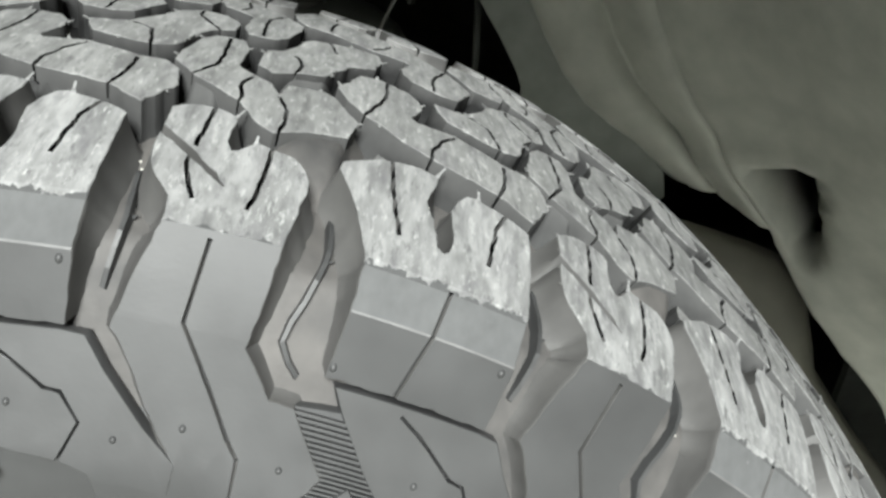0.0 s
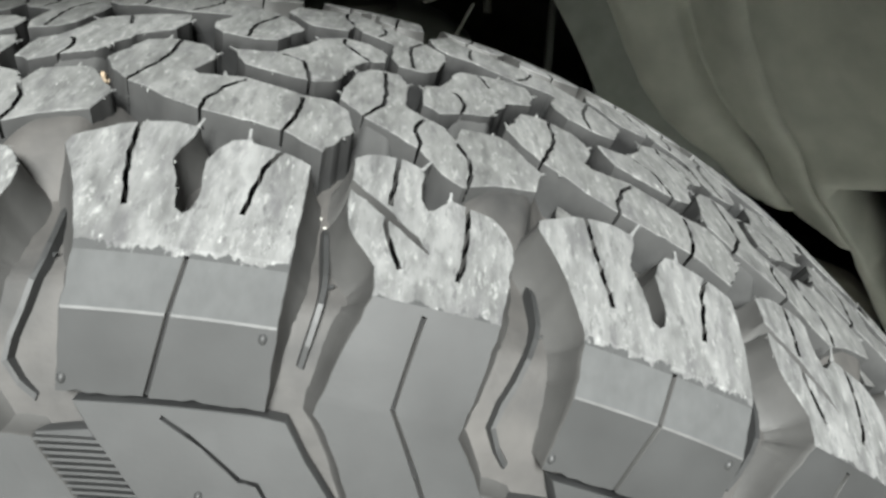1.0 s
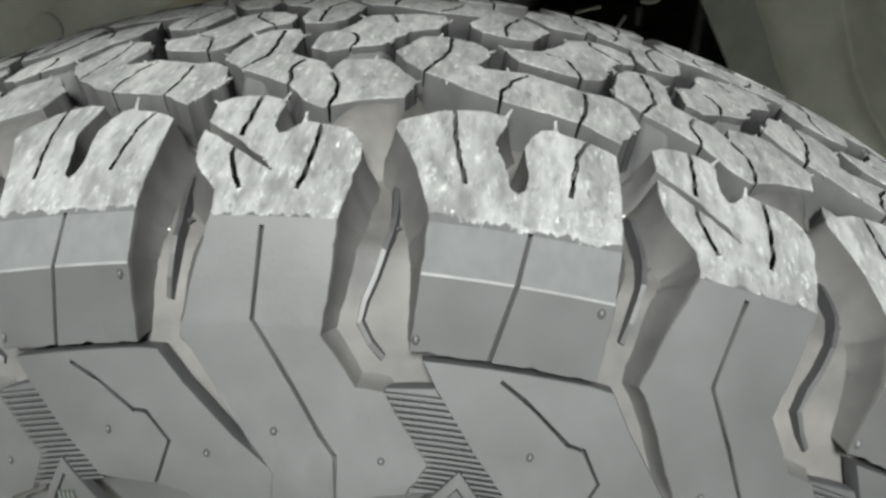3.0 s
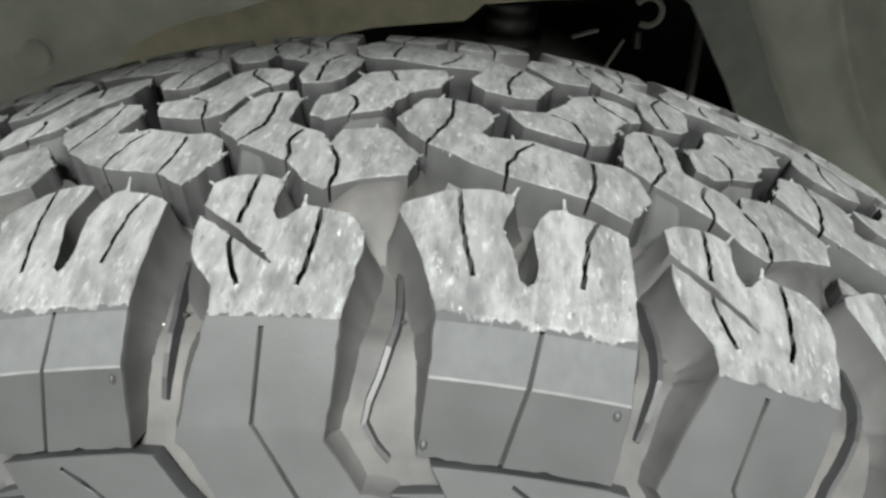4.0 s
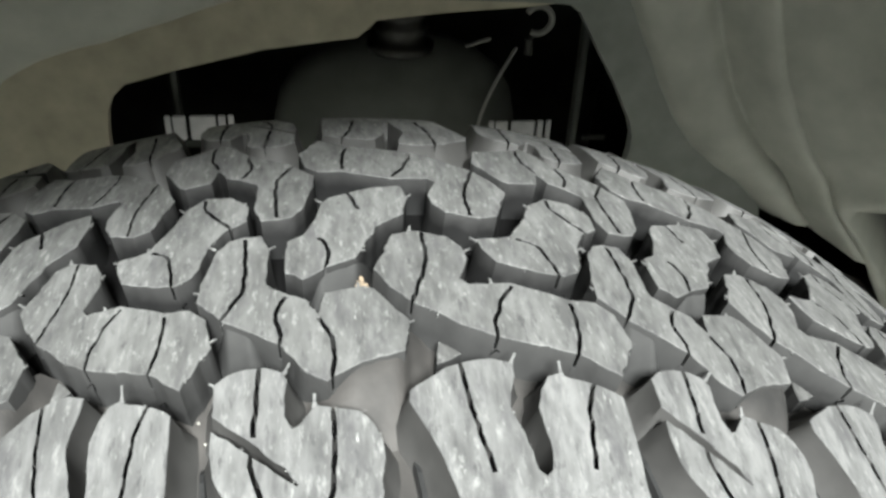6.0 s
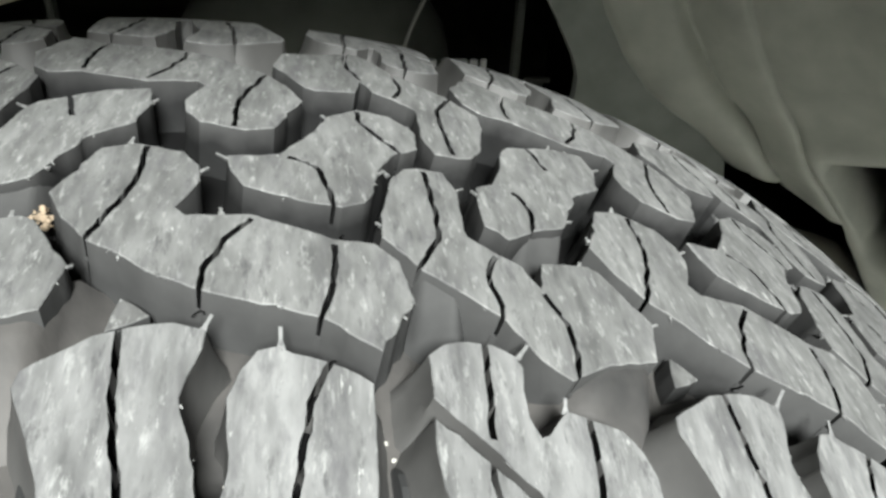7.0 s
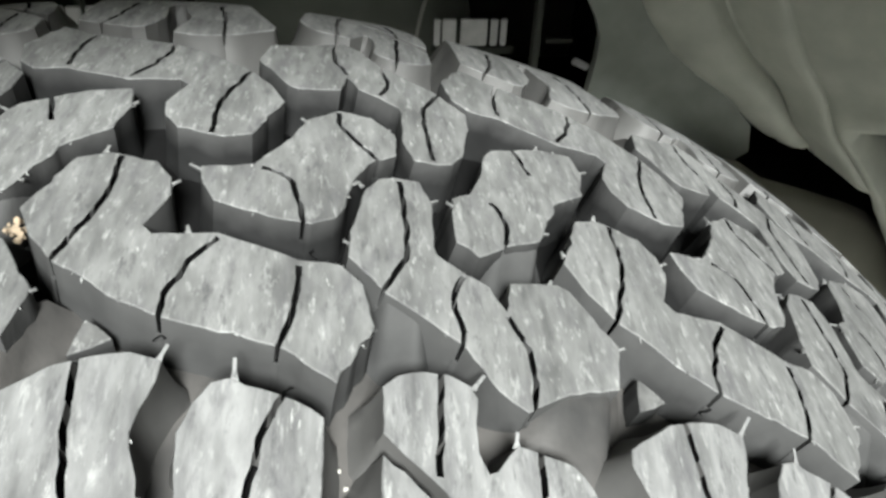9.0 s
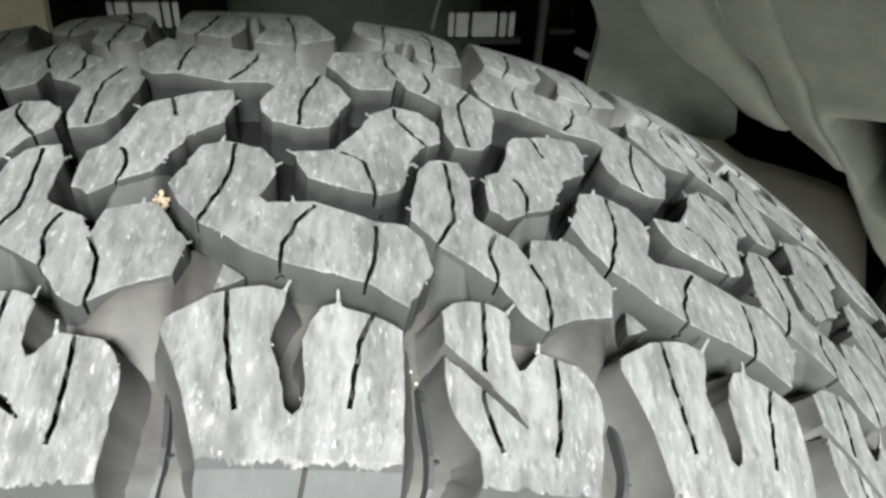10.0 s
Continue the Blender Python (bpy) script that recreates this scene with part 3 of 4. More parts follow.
def nub(h, w, k, env, size=1.0):
    """A small round moulding nub."""
    v, f = [(h * PITCH, w, -size * .75)], []
    for row, (rad, up) in enumerate(((.55, .62), (1.0, .0), (1.25, -.4))):
        v += [(h * PITCH + size * rad * math.cos(t), w + size * rad * math.sin(t), -size * up) for t in np.arange(10) * math.pi / 5]
    for i in range(10):
        j = (i + 1) % 10
        f.append([0, 1 + i, 1 + j])
        f += [[1 + 10 * r + i, 11 + 10 * r + i, 11 + 10 * r + j, 1 + 10 * r + j] for r in (0, 1)]
    return part("moulding_nub", wrap(v, k, env), f, RUBBER, tyre, smooth=True)


for k in NEAR_SIDE:
    for h, w, env in ((.077, -154.2, "wall"), (1.765, -159.6, "wall"), (.575, -159.2, "wall"), (1.249, -153.8, "wall"), (.672, -134.2, "lug"), (1.415, -124.6, "lug")):
        nub(h, w, k, env)


def floor_r(y):
    p = np.array(FLOOR[:12])[::-1]
    return np.interp(y, p[:, 0], p[:, 1])


def floor_strip(line, k, wide=1.25, high=3.0):
    """A thin raised rib along the floor of a shoulder groove."""
    pts = smooth_line([(h * PITCH, y) for h, y in line], 3.0)
    v, f = [], []
    for i, p in enumerate(pts):
        d = (pts[min(i + 1, len(pts) - 1)] - pts[max(i - 1, 0)]).normalized()
        n = Vector((-d.y, d.x))
        tall = high * min(1.0, .35 + .4 * min(i, len(pts) - 1 - i))
        slope = (float(floor_r(p.y + 2)) - float(floor_r(p.y - 2))) / 4
        size = math.hypot(1, slope)
        for s, up in ((1.6, -.6), (.8, tall), (-.8, tall), (-1.6, -.6)):
            q = p + Vector((n.x, n.y / size)) * s * wide / 1.6
            a, r = math.radians(float(turn(q.x / PITCH + 2 * k))), float(floor_r(q.y)) + up / size
            v.append((r * math.sin(a) / 1000, (YC + q.y - up * slope / size) / 1000, r * math.cos(a) / 1000))
    for i in range(len(pts) - 1):
        a, b = 4 * i, 4 * i + 4
        f += [[a, b, b + 1, a + 1], [a + 1, b + 1, b + 2, a + 2], [a + 2, b + 2, b + 3, a + 3]]
    e = 4 * len(pts) - 4
    f += [[0, 1, 2, 3], [e + 3, e + 2, e + 1, e]]
    return part("stone_ejector_rib", v, f, RUBBER, tyre)


for k in NEAR_SIDE:
    floor_strip([(.50, -82), (.52, -93), (.516, -100), (.47, -107), (.42, -112.5), (.535, -116)], k)
    floor_strip([(1.575, -80), (1.588, -88), (1.612, -100), (1.60, -105), (1.574, -110.5)], k, high=3.6)

# a short hair at the kink of each rib
for k in NEAR_SIDE:
    for h, y, d in ((.516, -99, 2.2), (1.612, -99, 2.4)):
        hv = []
        for x, w, up in ((0, 0, -.5), (0, .8, -.5), (d, .5, 2.2), (d, -.1, 2.2), (0, .4, 1.8)):
            a, r = math.radians(float(turn(h + x / PITCH + 2 * k))), float(floor_r(y)) + up
            hv.append((r * math.sin(a) / 1000, (YC + y + w) / 1000, r * math.cos(a) / 1000))
        part("moulding_hair", hv, [[0, 1, 2, 3], [1, 4, 2], [4, 0, 3], [4, 3, 2]], RUBBER, tyre)

# ramps that run from the chain blocks down into the grooves
PAD = [(.675, -50.3), (.72, -52.0), (.77, -54.6), (.715, -56.6), (.65, -58.4), (.66, -54.5)]


def smoothstep(x):
    x = min(1.0, max(0.0, x))
    return x * x * (3 - 2 * x)


def mound(edge, rise, fall, reach, top=1.2, rows=20, steps=32):
    """A soft buttress: high against the block's edge, level with the floor at its foot and its ends."""
    v, f = [], []
    h0, h1 = edge[0][0], edge[-1][0]
    for i in range(steps + 1):
        h = h0 + (h1 - h0) * i / steps
        inner = float(np.interp(h, *zip(*edge)))
        along = smoothstep((h - h0) / rise) * smoothstep((h1 - h) / fall)
        for j in range(rows + 1):
            w = inner - reach * j / rows
            v.append((h * PITCH, w, 13.6 + .7 * max(0.0, -84 - w) - (13.6 - top) * along * (1 - smoothstep(j / rows * 1.02)) ** .85))
    for i in range(steps):
        for j in range(rows):
            n = i * (rows + 1) + j
            f.append([n, n + rows + 1, n + rows + 2, n + 1])
    return np.array(v), f, [0] * len(f)


RAMP = mound([(-.08, -54), (.04, -62), (.13, -65.5), (.29, -60.5), (.484, -57), (.50, -50), (.53, -46), (.68, -43)], .38, .26, 28.0)
BUTTRESS = mound([(-.42, -37), (-.335, -42.5), (-.21, -47), (-.10, -51)], .10, .13, 17.0)
FOOT = mound([(.0, -27.5), (.16, -22.6), (.30, -18.5), (.42, -6)], .14, .12, 15.0, top=1.6)
pad = template(PAD, [], 7.0, [], step=5.0, draft=0.5, wear=0.15, seed=9, top_limit=-1e9)
for k in range(22):
    for far in (False, True):
        for name, (v, f, index), mats in (("block_ramp", RAMP, [RUBBER_FLOOR]), ("block_buttress", BUTTRESS, [GROOVE_WALL]), ("block_foot", FOOT, [GROOVE_WALL]), ("groove_pad", pad, [SHOULDER_PAD] + [GROOVE_WALL] * 5)):
            if far and name == "block_foot":
                continue
            v = v + np.array([0, 0, 7.0 if name == "groove_pad" else 0])
            part(name, wrap(v, k, "lug", far), f, mats, tyre, index, smooth=name != "groove_pad")

# pale shreds of rubber torn loose along the edges of the blocks
shred = random.Random(23)
sv, sf = [], []
for k in range(-3, 6):
    for outline, env in ((A_OUT, "lug"), (B_OUT, "wall"), (D_OUT, "lug"), (E_OUT, "lug"), (F_OUT, "lug"), (G_OUT, "lug")):
        for (h0, w0), (h1, w1) in zip(outline, outline[1:] + outline[:1]):
            if min(w0, w1) < -104:
                continue
            size = math.hypot((h1 - h0) * PITCH, w1 - w0)
            for i in range(int(size * shred.uniform(0, .34))):
                t, long, fat = shred.random(), shred.uniform(.5, 1.6), shred.uniform(.15, .34)
                x, w, d = (h0 + (h1 - h0) * t) * PITCH, w0 + (w1 - w0) * t, shred.uniform(-.1, .5)
                dx, dw, dd = shred.gauss(0, .6) * long, shred.gauss(0, .5) * long, shred.uniform(-.1, .8) * long
                flake = [(x - fat, w, d), (x + fat, w + .2, d), (x, w + fat, d + fat), (x + dx, w + dw, d + dd)]
                n = len(sv)
                sv += [tuple(p) for p in wrap(flake, k, env)]
                sf += [[n, n + 1, n + 3], [n + 1, n + 2, n + 3], [n + 2, n, n + 3]]
tagged(part("rubber_shreds", sv, sf, SHRED, tyre), kind="stuff")

# dark curled hairs left in the grooves by the mould
def curl(h, w, depth, k, turn_by):
    v, f = [], []
    for i in range(9):
        a = turn_by + i * 0.42
        c = (h * PITCH + 1.1 * math.cos(a), w + 0.5 * math.sin(2 * a), depth - 1.2 * math.sin(a))
        fat = 0.28 * (1 - .06 * i)
        v += [(c[0] + fat, c[1], c[2]), (c[0] - fat * .5, c[1] + fat * .87, c[2]), (c[0] - fat * .5, c[1] - fat * .87, c[2])]
    for i in range(8):
        f += [[3 * i + j, 3 * i + (j + 1) % 3, 3 * i + 3 + (j + 1) % 3, 3 * i + 3 + j] for j in range(3)]
    return part("moulding_hair", wrap(v, k, "lug"), f + [[0, 2, 1], [24, 25, 26]], CUT, tyre)


for k in range(-3, 5):
    for h, w, depth, turn_by in ((.93, -56.3, 5.5, .3), (.27, -23.2, 6.0, 1.2), (1.42, -28.3, 7.0, 2.0), (1.36, -64.5, 8.0, .8), (-.02, -58.6, 6.5, 1.7)):
        curl(h, w, depth, k, turn_by + .9 * k)

# ---- dirt in the grooves
rnd = random.Random(7)


def crumb(at, size, rnd):
    """One small uneven crumb."""
    v = []
    for z, r in ((-.5, .5), (0, 1), (.6, .7)):
        v += [(at[0] + size * r * rnd.uniform(.6, 1.2) * math.cos(t + z), at[1] + size * r * rnd.uniform(.6, 1.2) * math.sin(t + z), at[2] + size * z) for t in np.arange(6) * math.pi / 3]
    f = [[6 * i + j, 6 * i + (j + 1) % 6, 6 * i + 6 + (j + 1) % 6, 6 * i + 6 + j] for i in range(2) for j in range(6)]
    return v, f + [[12, 13, 14, 15, 16, 17], [5, 4, 3, 2, 1, 0]]


def on_floor(h, y, up=0.0):
    a, r = math.radians(float(turn(h))), float(floor_r(y)) + up
    return r * math.sin(a) / 1000, (YC + y) / 1000, HUB_Z + r * math.cos(a) / 1000


gv, gf = [], []
for i in range(260):
    h, y = rnd.uniform(-5, 9), -rnd.choice((rnd.uniform(58, 108), rnd.uniform(66, 78)))
    v, f = crumb(on_floor(h, y, .15), rnd.uniform(.00018, .0006), rnd)
    gf += [[q + len(gv) for q in p] for p in f]
    gv += v
grit = part("grit", gv, gf, GRIT)
tagged(grit, "pale grit crumbs lying in the shoulder grooves of the tyre", "grit", kind="stuff")
sv, sf = [], []
for i in range(34):
    v, f = crumb(np.array(on_floor(rnd.gauss(.312, .028), rnd.gauss(-24.2, 1.2), rnd.uniform(4.8, 7.4))), rnd.uniform(.0005, .0011), rnd)
    sf += [[q + len(sv) for q in p] for p in f]
    sv += v
clump = part("sand_clump", sv, sf, SAND)
tagged(clump, "small orange-brown clump of damp sand caught between tread blocks", "sand clump")

# ---- ground
ground = part("ground", [(-30, -30, 0), (30, -30, 0), (30, 30, 0), (-30, 30, 0)], [[0, 1, 2, 3]], GROUND)
tagged(ground, "pale dusty concrete ground under the car", "ground", kind="structure")

# ---- wheel housing
housing = thing("wheel_housing", (0, 0, 0), "grey-green wheel housing with an opening to the dark underbody", "wheel housing", kind="structure")
OPENING = [(-.15, .30), (-.15, .645), (-.148, .662), (-.143, .674), (-.134, .683), (-.102, .692), (-.04, .707), (-.001, .712), (.023, .715), (.030, .721), (.036, .727), (.08, .732), (.144, .737), (.160, .739),
           (.170, .738), (.178, .732), (.195, .705), (.212, .678), (.227, .650), (.231, .638), (.231, .626), (.228, .60), (.228, .30)]


def ring_r(a):
    """Inner edge of the liner at an angle from the top, degrees."""
    return float(np.interp(a, [-92, -60, -50.4, -48, -45.9, -42.3, -38.7, -34.8, -30.6, -25.3, -23.4, -16.1, -8.6, 0, 10, 20, 27, 31.1, 34.6, 39.8, 44.4, 49, 53.2, 56.8, 61.4, 63.3, 70, 92],
                           [.335, .335, .345, .355, .361, .361, .368, .373, .371, .365, .362, .361, .366, .385, .41, .432, .432, .420, .405, .388, .378, .376, .382, .392, .399, .405, .42, .43]))


def valley(a):
    """How far out from that edge the crease of the liner runs."""
    return float(np.interp(a, [-92, 0, 20, 31, 38, 44.4, 49, 54, 60, 63, 67, 71, 76.4, 80, 85, 91, 112], [.10, .10, .11, .10, .083, .070, .063, .052, .040, .036, .036, .038, .049, .061, .087, .132, .25]))


def holed_panel(name, outer, hole, y0, y1, mat, parent, label=""):
    """An upright panel with a hole through it, of some thickness."""
    bm = bmesh.new()
    loops = [[Vector((x, z, 0)) for x, z in outer], [Vector((x, z, 0)) for x, z in hole]]
    flat = [p for l in loops for p in l]
    front, back = ([bm.verts.new((p.x, y, p.y)) for p in flat] for y in (y0, y1))
    for t in tessellate_polygon(loops):
        bm.faces.new([front[i] for i in t])
        bm.faces.new([back[i] for i in reversed(t)])
    start = 0
    for l in loops:
        for i in range(len(l)):
            a, b = start + i, start + (i + 1) % len(l)
            bm.faces.new([front[a], front[b], back[b], back[a]])
        start += len(l)
    for f in bm.faces:
        f.material_index = 1 if f.calc_center_median().x > 0.1 else 0
    return part_bm(name, bm, mat, parent, label=label)


outer = [(-.36, .15)] + [((ring_r(a) - .0035) * math.sin(radians(a)), HUB_Z + (ring_r(a) - .0035) * math.cos(radians(a))) for a in range(-92, 64, 2)] + [(.355, .55), (.33, .53), (.26, .15)]
holed_panel("inner_panel", outer, OPENING, .359, .369, [HOUSING, PANEL], housing, "brown-grey painted inner panel with a large opening")

# the liner: a turned arch round the axle, its inner edge a step in front of the panel; to the right two pressed folds and a crease
FOLDS = [(-.08, .374), (-.02, .358), (0, .354), (.03, .350), (.09, .346), (.18, .341), (.30, .336), (.40, .3345), (.47, .3365), (.53, .340), (.58, .341), (.63, .338), (.69, .331), (.77, .321), (.85, .313), (.91, .309), (.96, .308),
         (1.0, .3095), (1.04, .307), (1.10, .301)]
PLAIN = [(-.08, .374), (-.02, .358), (0, .354), (.03, .351), (.09, .348), (.18, .3455), (.30, .342), (.40, .339), (.47, .337), (.53, .335), (.58, .333), (.63, .331), (.69, .328), (.77, .324), (.85, .320), (.91, .316), (.96, .313),
         (1.0, .310), (1.04, .307), (1.10, .301)]
# the last points form an unseen lip, set low to cut light inside the arch
BEYOND = [(.004, .297), (.008, .293), (.0125, .288), (.017, .283), (.0235, .2755), (.03, .268), (.0375, .257), (.045, .246), (.062, .212), (.078, .16), (.088, .10), (.093, .0), (.090, -.09), (.084, -.110), (.068, -.116), (.045, -.120), (.030, -.122)]
angles = np.arange(-112, 112.1, 1.0)
lv, lf, cols = [], [], len(FOLDS) + len(BEYOND)


def hollow(a, b):
    """Depth, as a share, of the hollow at an angle and a distance beyond the folds."""
    wide = .042 - .026 * min(1.0, max(0.0, (a - 61) / 12))
    return smoothstep((a - 60.5) / 3) * smoothstep((74 - a) / 4) * smoothstep((b + .002) / .007) * smoothstep((wide - b) / .009)


for a in angles:
    for j in range(cols):
        folded = j < len(FOLDS)
        u = FOLDS[j][0] if folded else 1.1
        end = 63.3 + max(0.0, u) * 6.2 if folded and u < 1.0 else 112.0
        t = min(a, end)
        wide = valley(t)
        rr = ring_r(t) + u * wide + (0 if folded else BEYOND[j - len(FOLDS)][0] * (1 + .5 * smoothstep(1 - abs(t) / 50)))
        mix = smoothstep((t - 5) / 20)
        y = FOLDS[j][1] * mix + PLAIN[j][1] * (1 - mix) if folded else BEYOND[j - len(FOLDS)][1]
        if folded:
            y += .014 * smoothstep((t - end + 7) / 7) * (1 - smoothstep((u - .8) / .2))
        if not folded:
            # a deep pressed hollow beside the crease
            dent = hollow(t, BEYOND[j - len(FOLDS)][0])
            rr, y = rr + .045 * dent, y + .050 * dent
        lv.append((rr * math.sin(radians(t)), y, HUB_Z + rr * math.cos(radians(t))))
for i in range(len(angles) - 1):
    for j in range(cols - 1):
        # past the slot only the outer panel goes on
        pierced = j >= len(FOLDS) and hollow(angles[i] + .5, BEYOND[j - len(FOLDS)][0]) > .5
        if not pierced and (j >= len(FOLDS) or FOLDS[j][0] >= 1.0 or angles[i] < 63.3 + max(0.0, FOLDS[j][0]) * 6.2):
            lf.append([i * cols + j, i * cols + j + 1, (i + 1) * cols + j + 1, (i + 1) * cols + j])
liner = part("arch_liner", lv, lf, LINER, housing, smooth=True, label="dusty grey-green arch liner with pressed folds")
sol = liner.modifiers.new("thick", "SOLIDIFY")
sol.thickness = 0.003

# the car's side round the arch: unseen, added to shade the ground beneath
arch = [(a, ring_r(a) + 1.1 * valley(a) + .034 * (1 + .5 * smoothstep(1 - abs(a) / 50))) for a in range(104, -106, -4)]
side = [(-1.8, .26), (-1.8, 1.3), (1.8, 1.3), (1.8, .26)] + [(r * math.sin(radians(a)), max(.26, HUB_Z + r * math.cos(radians(a)))) for a, r in arch]
bm = bmesh.new()
front, back = ([bm.verts.new((x, y, z)) for x, z in side] for y in (-.126, -.119))
for t in tessellate_polygon([[Vector((x, z, 0)) for x, z in side]]):
    bm.faces.new([front[i] for i in t])
    bm.faces.new([back[i] for i in reversed(t)])
for i in range(len(side)):
    q = (i + 1) % len(side)
    bm.faces.new([front[i], front[q], back[q], back[i]])
part_bm("fender_blocker", bm, PANEL, housing, label="unseen painted panel round the arch, added to block light")

# closed body above and behind, so that the arch is lit from its open side
def box(name, lo, hi, mat, parent, label=""):
    bm = bmesh.new()
    bmesh.ops.create_cube(bm, size=1.0)
    for v in bm.verts:
        v.co = Vector([l + (h - l) * (c + .5) for l, h, c in zip(lo, hi, v.co)])
    bmesh.ops.bevel(bm, geom=bm.edges[:], offset=min(.004, min(h - l for l, h in zip(lo, hi)) * .3), segments=2, affect="EDGES")
    return part_bm(name, bm, mat, parent, label=label)


under = thing("underbody", (0, 0, 0), "black shaded car underbody behind the wheel", "car underbody", kind="structure")
box("back_wall", (-.79, .702, .22), (.79, .72, 1.1), BLACK, under)
# top, side, front and bottom plates are unseen, added to keep stray light out
box("roof_blocker", (-.75, .372, .92), (.75, .70, .94), BLACK, under)
box("side_blocker", (-.79, -.119, .22), (-.77, .70, 1.1), BLACK, under)
box("side_blocker", (.77, -.119, .22), (.79, .70, 1.1), BLACK, under)
box("upper_blocker", (-.79, -.119, 1.102), (.79, .72, 1.12), BLACK, under)
rim = [(a, ring_r(a) + .012) for a in range(-92, 62, 2)] + [(a, .57) for a in range(64, 100, 4)]
hole = [(r * math.sin(radians(a)), HUB_Z + r * math.cos(radians(a))) for a, r in rim]
holed_panel("front_blocker", [(-.74, .21), (-.74, .93), (.74, .93), (.74, .21)], [(-.33, .24)] + hole + [(.56, .24)], .380, .390, [BLACK, BLACK], under)
# wall and cross member painted pure black, standing in for shade behind the slot
box("slot_shade_wall", (.25, .50, .10), (.74, .51, .75), SLOT_SHADE, under)
box("cross_member", (-.73, .43, .50), (.73, .50, .56), SLOT_SHADE, under)
box("bottom_blocker", (-.73, .372, .44), (.73, .70, .46), BLACK, under)
box("vertical_rib", (-.110, .398, .50), (-.106, .412, .76), DARK, under)
box("vertical_rib", (.196, .398, .50), (.2005, .412, .76), DARK, under)

# splash guard below the slot
GUARD_TOP = [(.20, .568), (.30, .567), (.335, .559), (.356, .545), (.385, .536), (.425, .5225), (.445, .514), (.464, .498), (.483, .468), (.500, .42), (.507, .396), (.533, .361), (.561, .325), (.608, .273), (.66, .21)]
gv, gf = [], []
for x, z in GUARD_TOP:
    gv += [(x * .6, .31, .20), (x * .98, .318, z - .03), (x, .328, z - .010), (x, .334, z - .001), (x, .340, z - .004), (x, .343, z - .04)]
for i in range(len(GUARD_TOP) - 1):
    for j in range(5):
        a, b = 6 * i + j, 6 * i + j + 6
        gf.append([a, b, b + 1, a + 1])
part("splash_guard", gv, gf, GUARD, housing, smooth=True, label="beige plastic splash guard with a rounded top edge")


# ---- things behind the opening
def lathe(profile, at, n=40):
    v, f, m = [], [], len(profile)
    for i in range(n):
        t = 2 * math.pi * i / n
        v += [(at[0] + r * math.cos(t), at[1] + r * math.sin(t), at[2] + z) for r, z in profile]
    for i in range(n):
        for j in range(m - 1):
            f.append([i * m + j, (i + 1) % n * m + j, (i + 1) % n * m + j + 1, i * m + j + 1])
    return v, f


strut = thing("suspension_strut", (.057, .425, .30), "dark suspension strut with a dull metal top mount", "strut")
boot_v, boot_f = lathe([(.0, 0), (.096, 0), (.097, .30), (.096, .33), (.091, .352), (.080, .370), (.062, .384), (.042, .393), (.022, .398), (.0, .399)], (0, 0, 0), 56)
part("dust_boot", [(x, y * .40, z) for x, y, z in boot_v], boot_f, DARK, strut, smooth=True)
part("top_mount", *lathe([(.0, .392), (.024, .392), (.025, .398), (.020, .400), (.0185, .403), (.0185, .406), (.0205, .409), (.0205, .412), (.0175, .415), (.0175, .418), (.0195, .420), (.018, .424), (.0, .425)], (0, -.022, 0)), STEEL, strut, smooth=True, label="dull zinc-plated top mount")


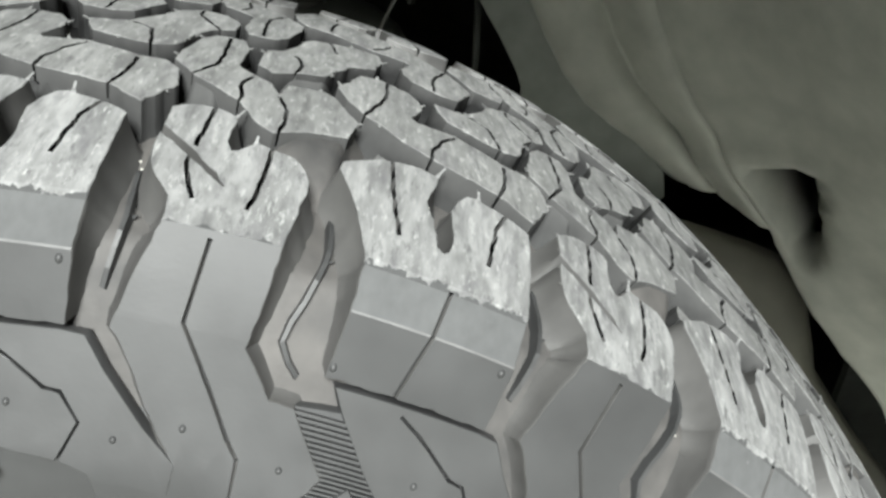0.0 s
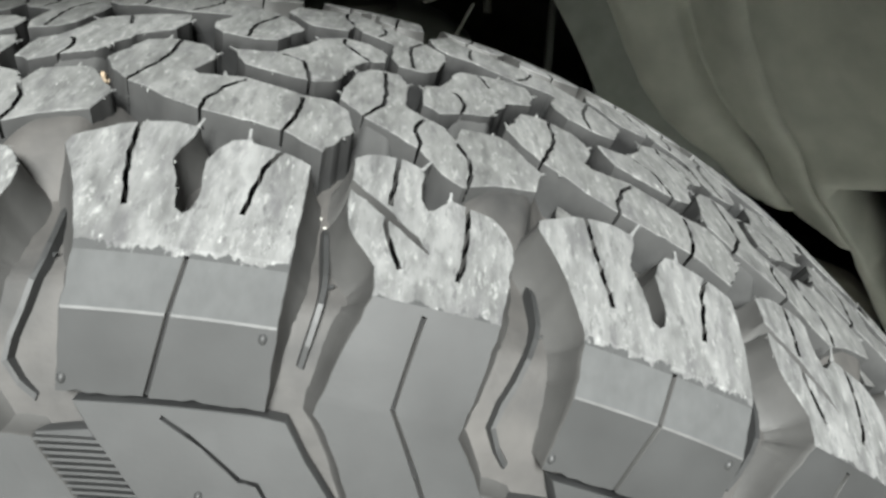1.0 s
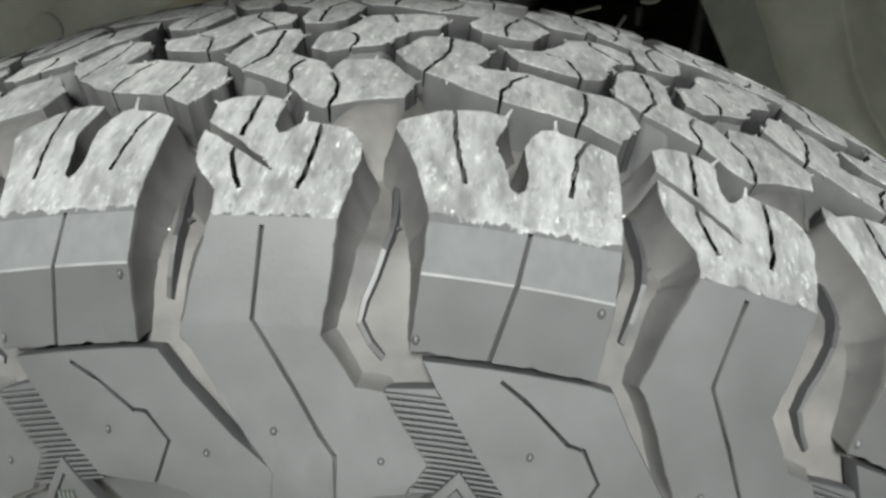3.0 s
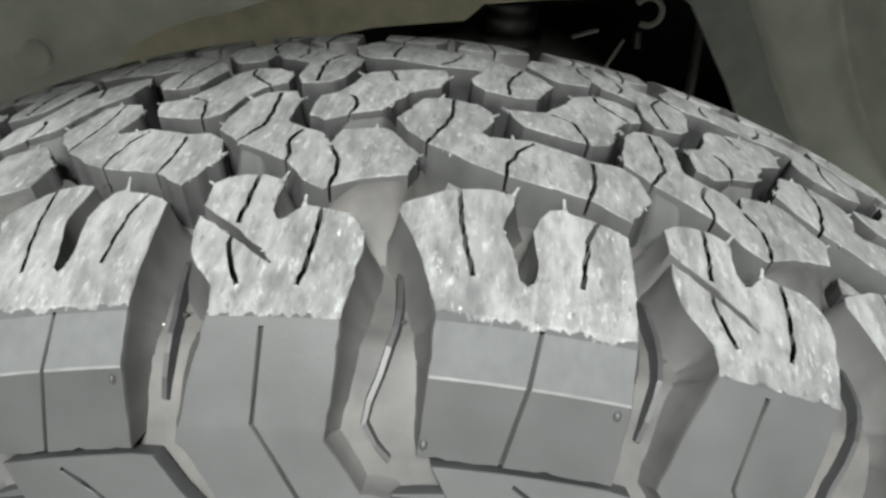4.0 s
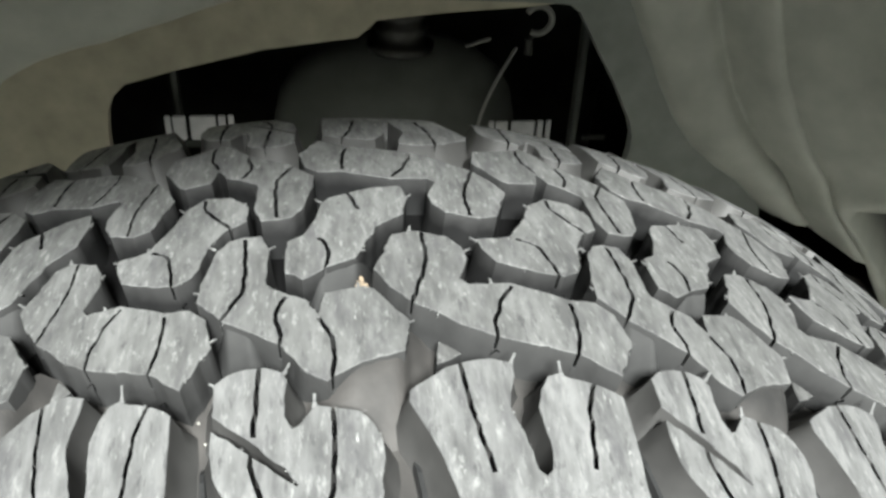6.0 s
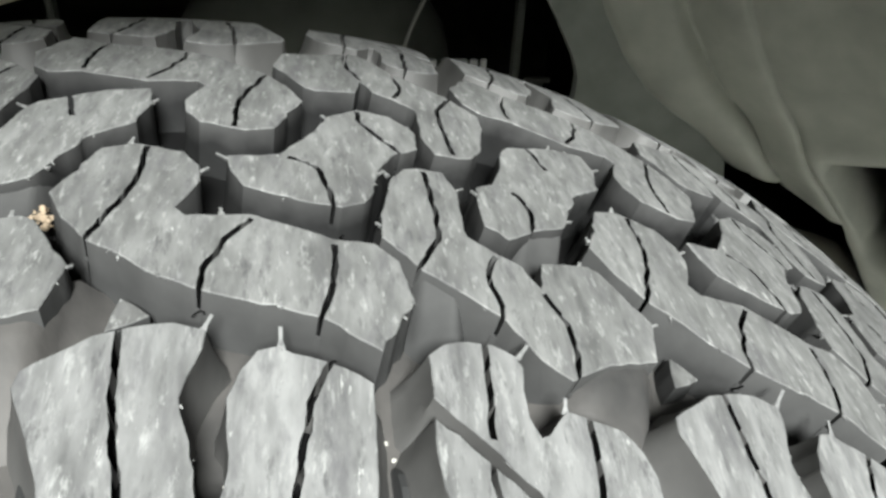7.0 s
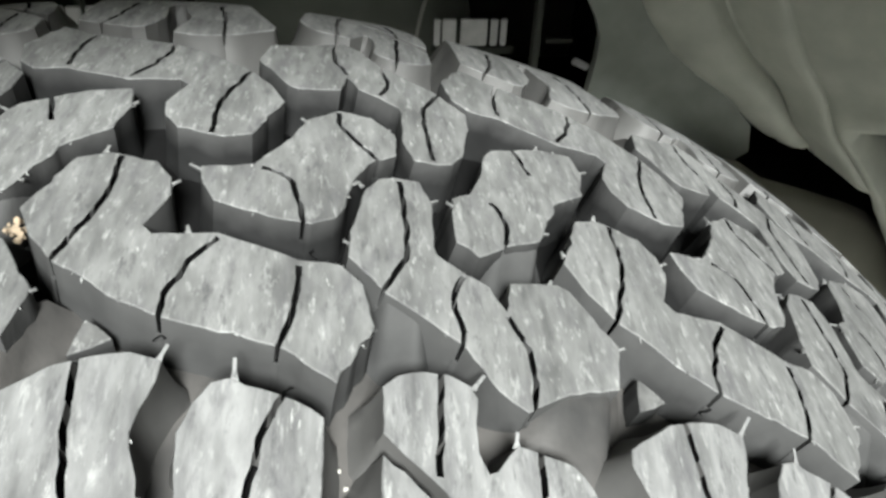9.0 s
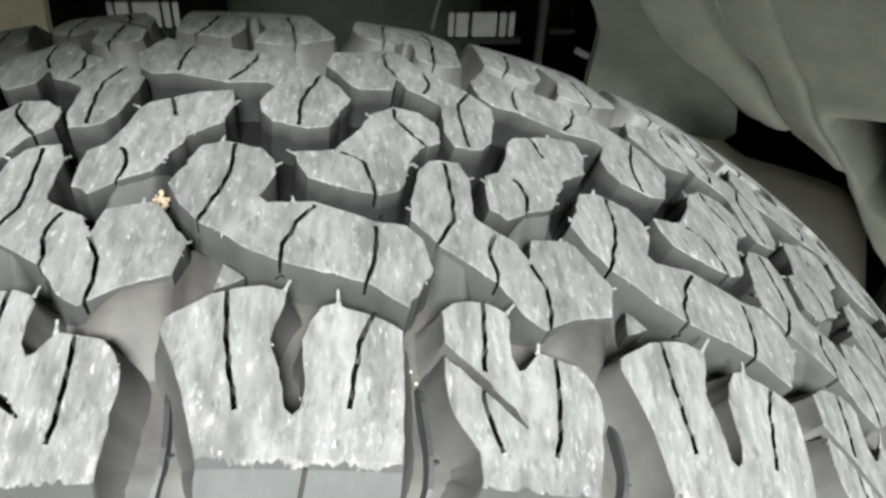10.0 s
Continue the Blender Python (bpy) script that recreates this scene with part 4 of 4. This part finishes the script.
def tube(name, points, radius, mat, parent, label=""):
    cu = bpy.data.curves.new(name, "CURVE")
    cu.dimensions, cu.bevel_depth, cu.bevel_resolution = "3D", radius, 3
    sp = cu.splines.new("POLY")
    pts = points
    sp.points.add(len(pts) - 1)
    for p, q in zip(sp.points, pts):
        p.co = (*q, 1)
    ob = new(name, cu)
    me = bpy.data.meshes.new_from_object(ob)
    bpy.data.objects.remove(ob)
    me.materials.append(mat)
    ob = new(name, me)
    ob.parent = parent
    return tagged(ob, label=label) if label else ob


line = thing("brake_line", (.15, .365, .72), "pale brake line with an open hook clip", "brake line")
tube("hook_clip", [(.0095 * math.cos(t) - .001, -.004, .0095 * math.sin(t) + .007) for t in np.linspace(radians(150), radians(-120), 16)], .0022, CABLE, line)
tube("hose", [(-.015 - .013 * s - .005 * math.sin(s * 1.6), -.004 + .004 * s, -.013 - .042 * s) for s in np.linspace(0, 1.7, 16)], .0013, CABLE, line)
tube("clip_rod", [(-.050, .006, -.015), (-.044, .006, -.0135), (-.039, .006, -.0115), (-.032, .006, -.010)], .0014, CABLE, line)
tube("stem", [(-.005, .002, -.008), (-.0045, .002, -.020)], .0030, STEEL, line)


def slab(name, at, size, mat, parent, turn_y=0.0):
    b = bmesh.new()
    bmesh.ops.create_cube(b, size=1, matrix=Matrix.Translation(at) @ Matrix.Rotation(turn_y, 4, "Y") @ Matrix.Diagonal((*size, 1)))
    bmesh.ops.bevel(b, geom=b.edges[:], offset=min(size) * .25, segments=2, affect="EDGES")
    return part_bm(name, b, mat, parent)


for x, z in ((.150, .634), (-.088, .642)):
    comb = thing("slotted_bracket", (x, .380, z), "pale slotted metal bracket in the dark underbody", "bracket", group="brackets behind the wheel")
    slab("rail", (0, .003, -.014), (.056, .004, .006), BLACK, comb)
    for dx, wide in ((-.0245, .004), (-.0165, .009), (0, .018), (.0135, .005), (.020, .004)):
        slab("tongue", (dx, -.001, 0), (wide, .003, .019), PALE_STEEL, comb)
tab = thing("bolted_tab", (.225, .376, .612), "small pale metal tab beside the opening", "tab")
slab("plate", (0, 0, 0), (.013, .003, .005), PALE_STEEL, tab, radians(26))
slab("strip", (-.014, .012, .012), (.019, .003, .004), STEEL, tab)
plug = thing("rubber_plug", (-.275, .3385, .681), "round grey rubber plug in the arch liner", "plug")
part("cap", *lathe([(.0, -.006), (.012, -.006), (.0135, -.004), (.0135, 0), (.0, .001)], (0, 0, 0), 28), LINER, plug, smooth=True)
plug.rotation_euler = (radians(-90), 0, 0)
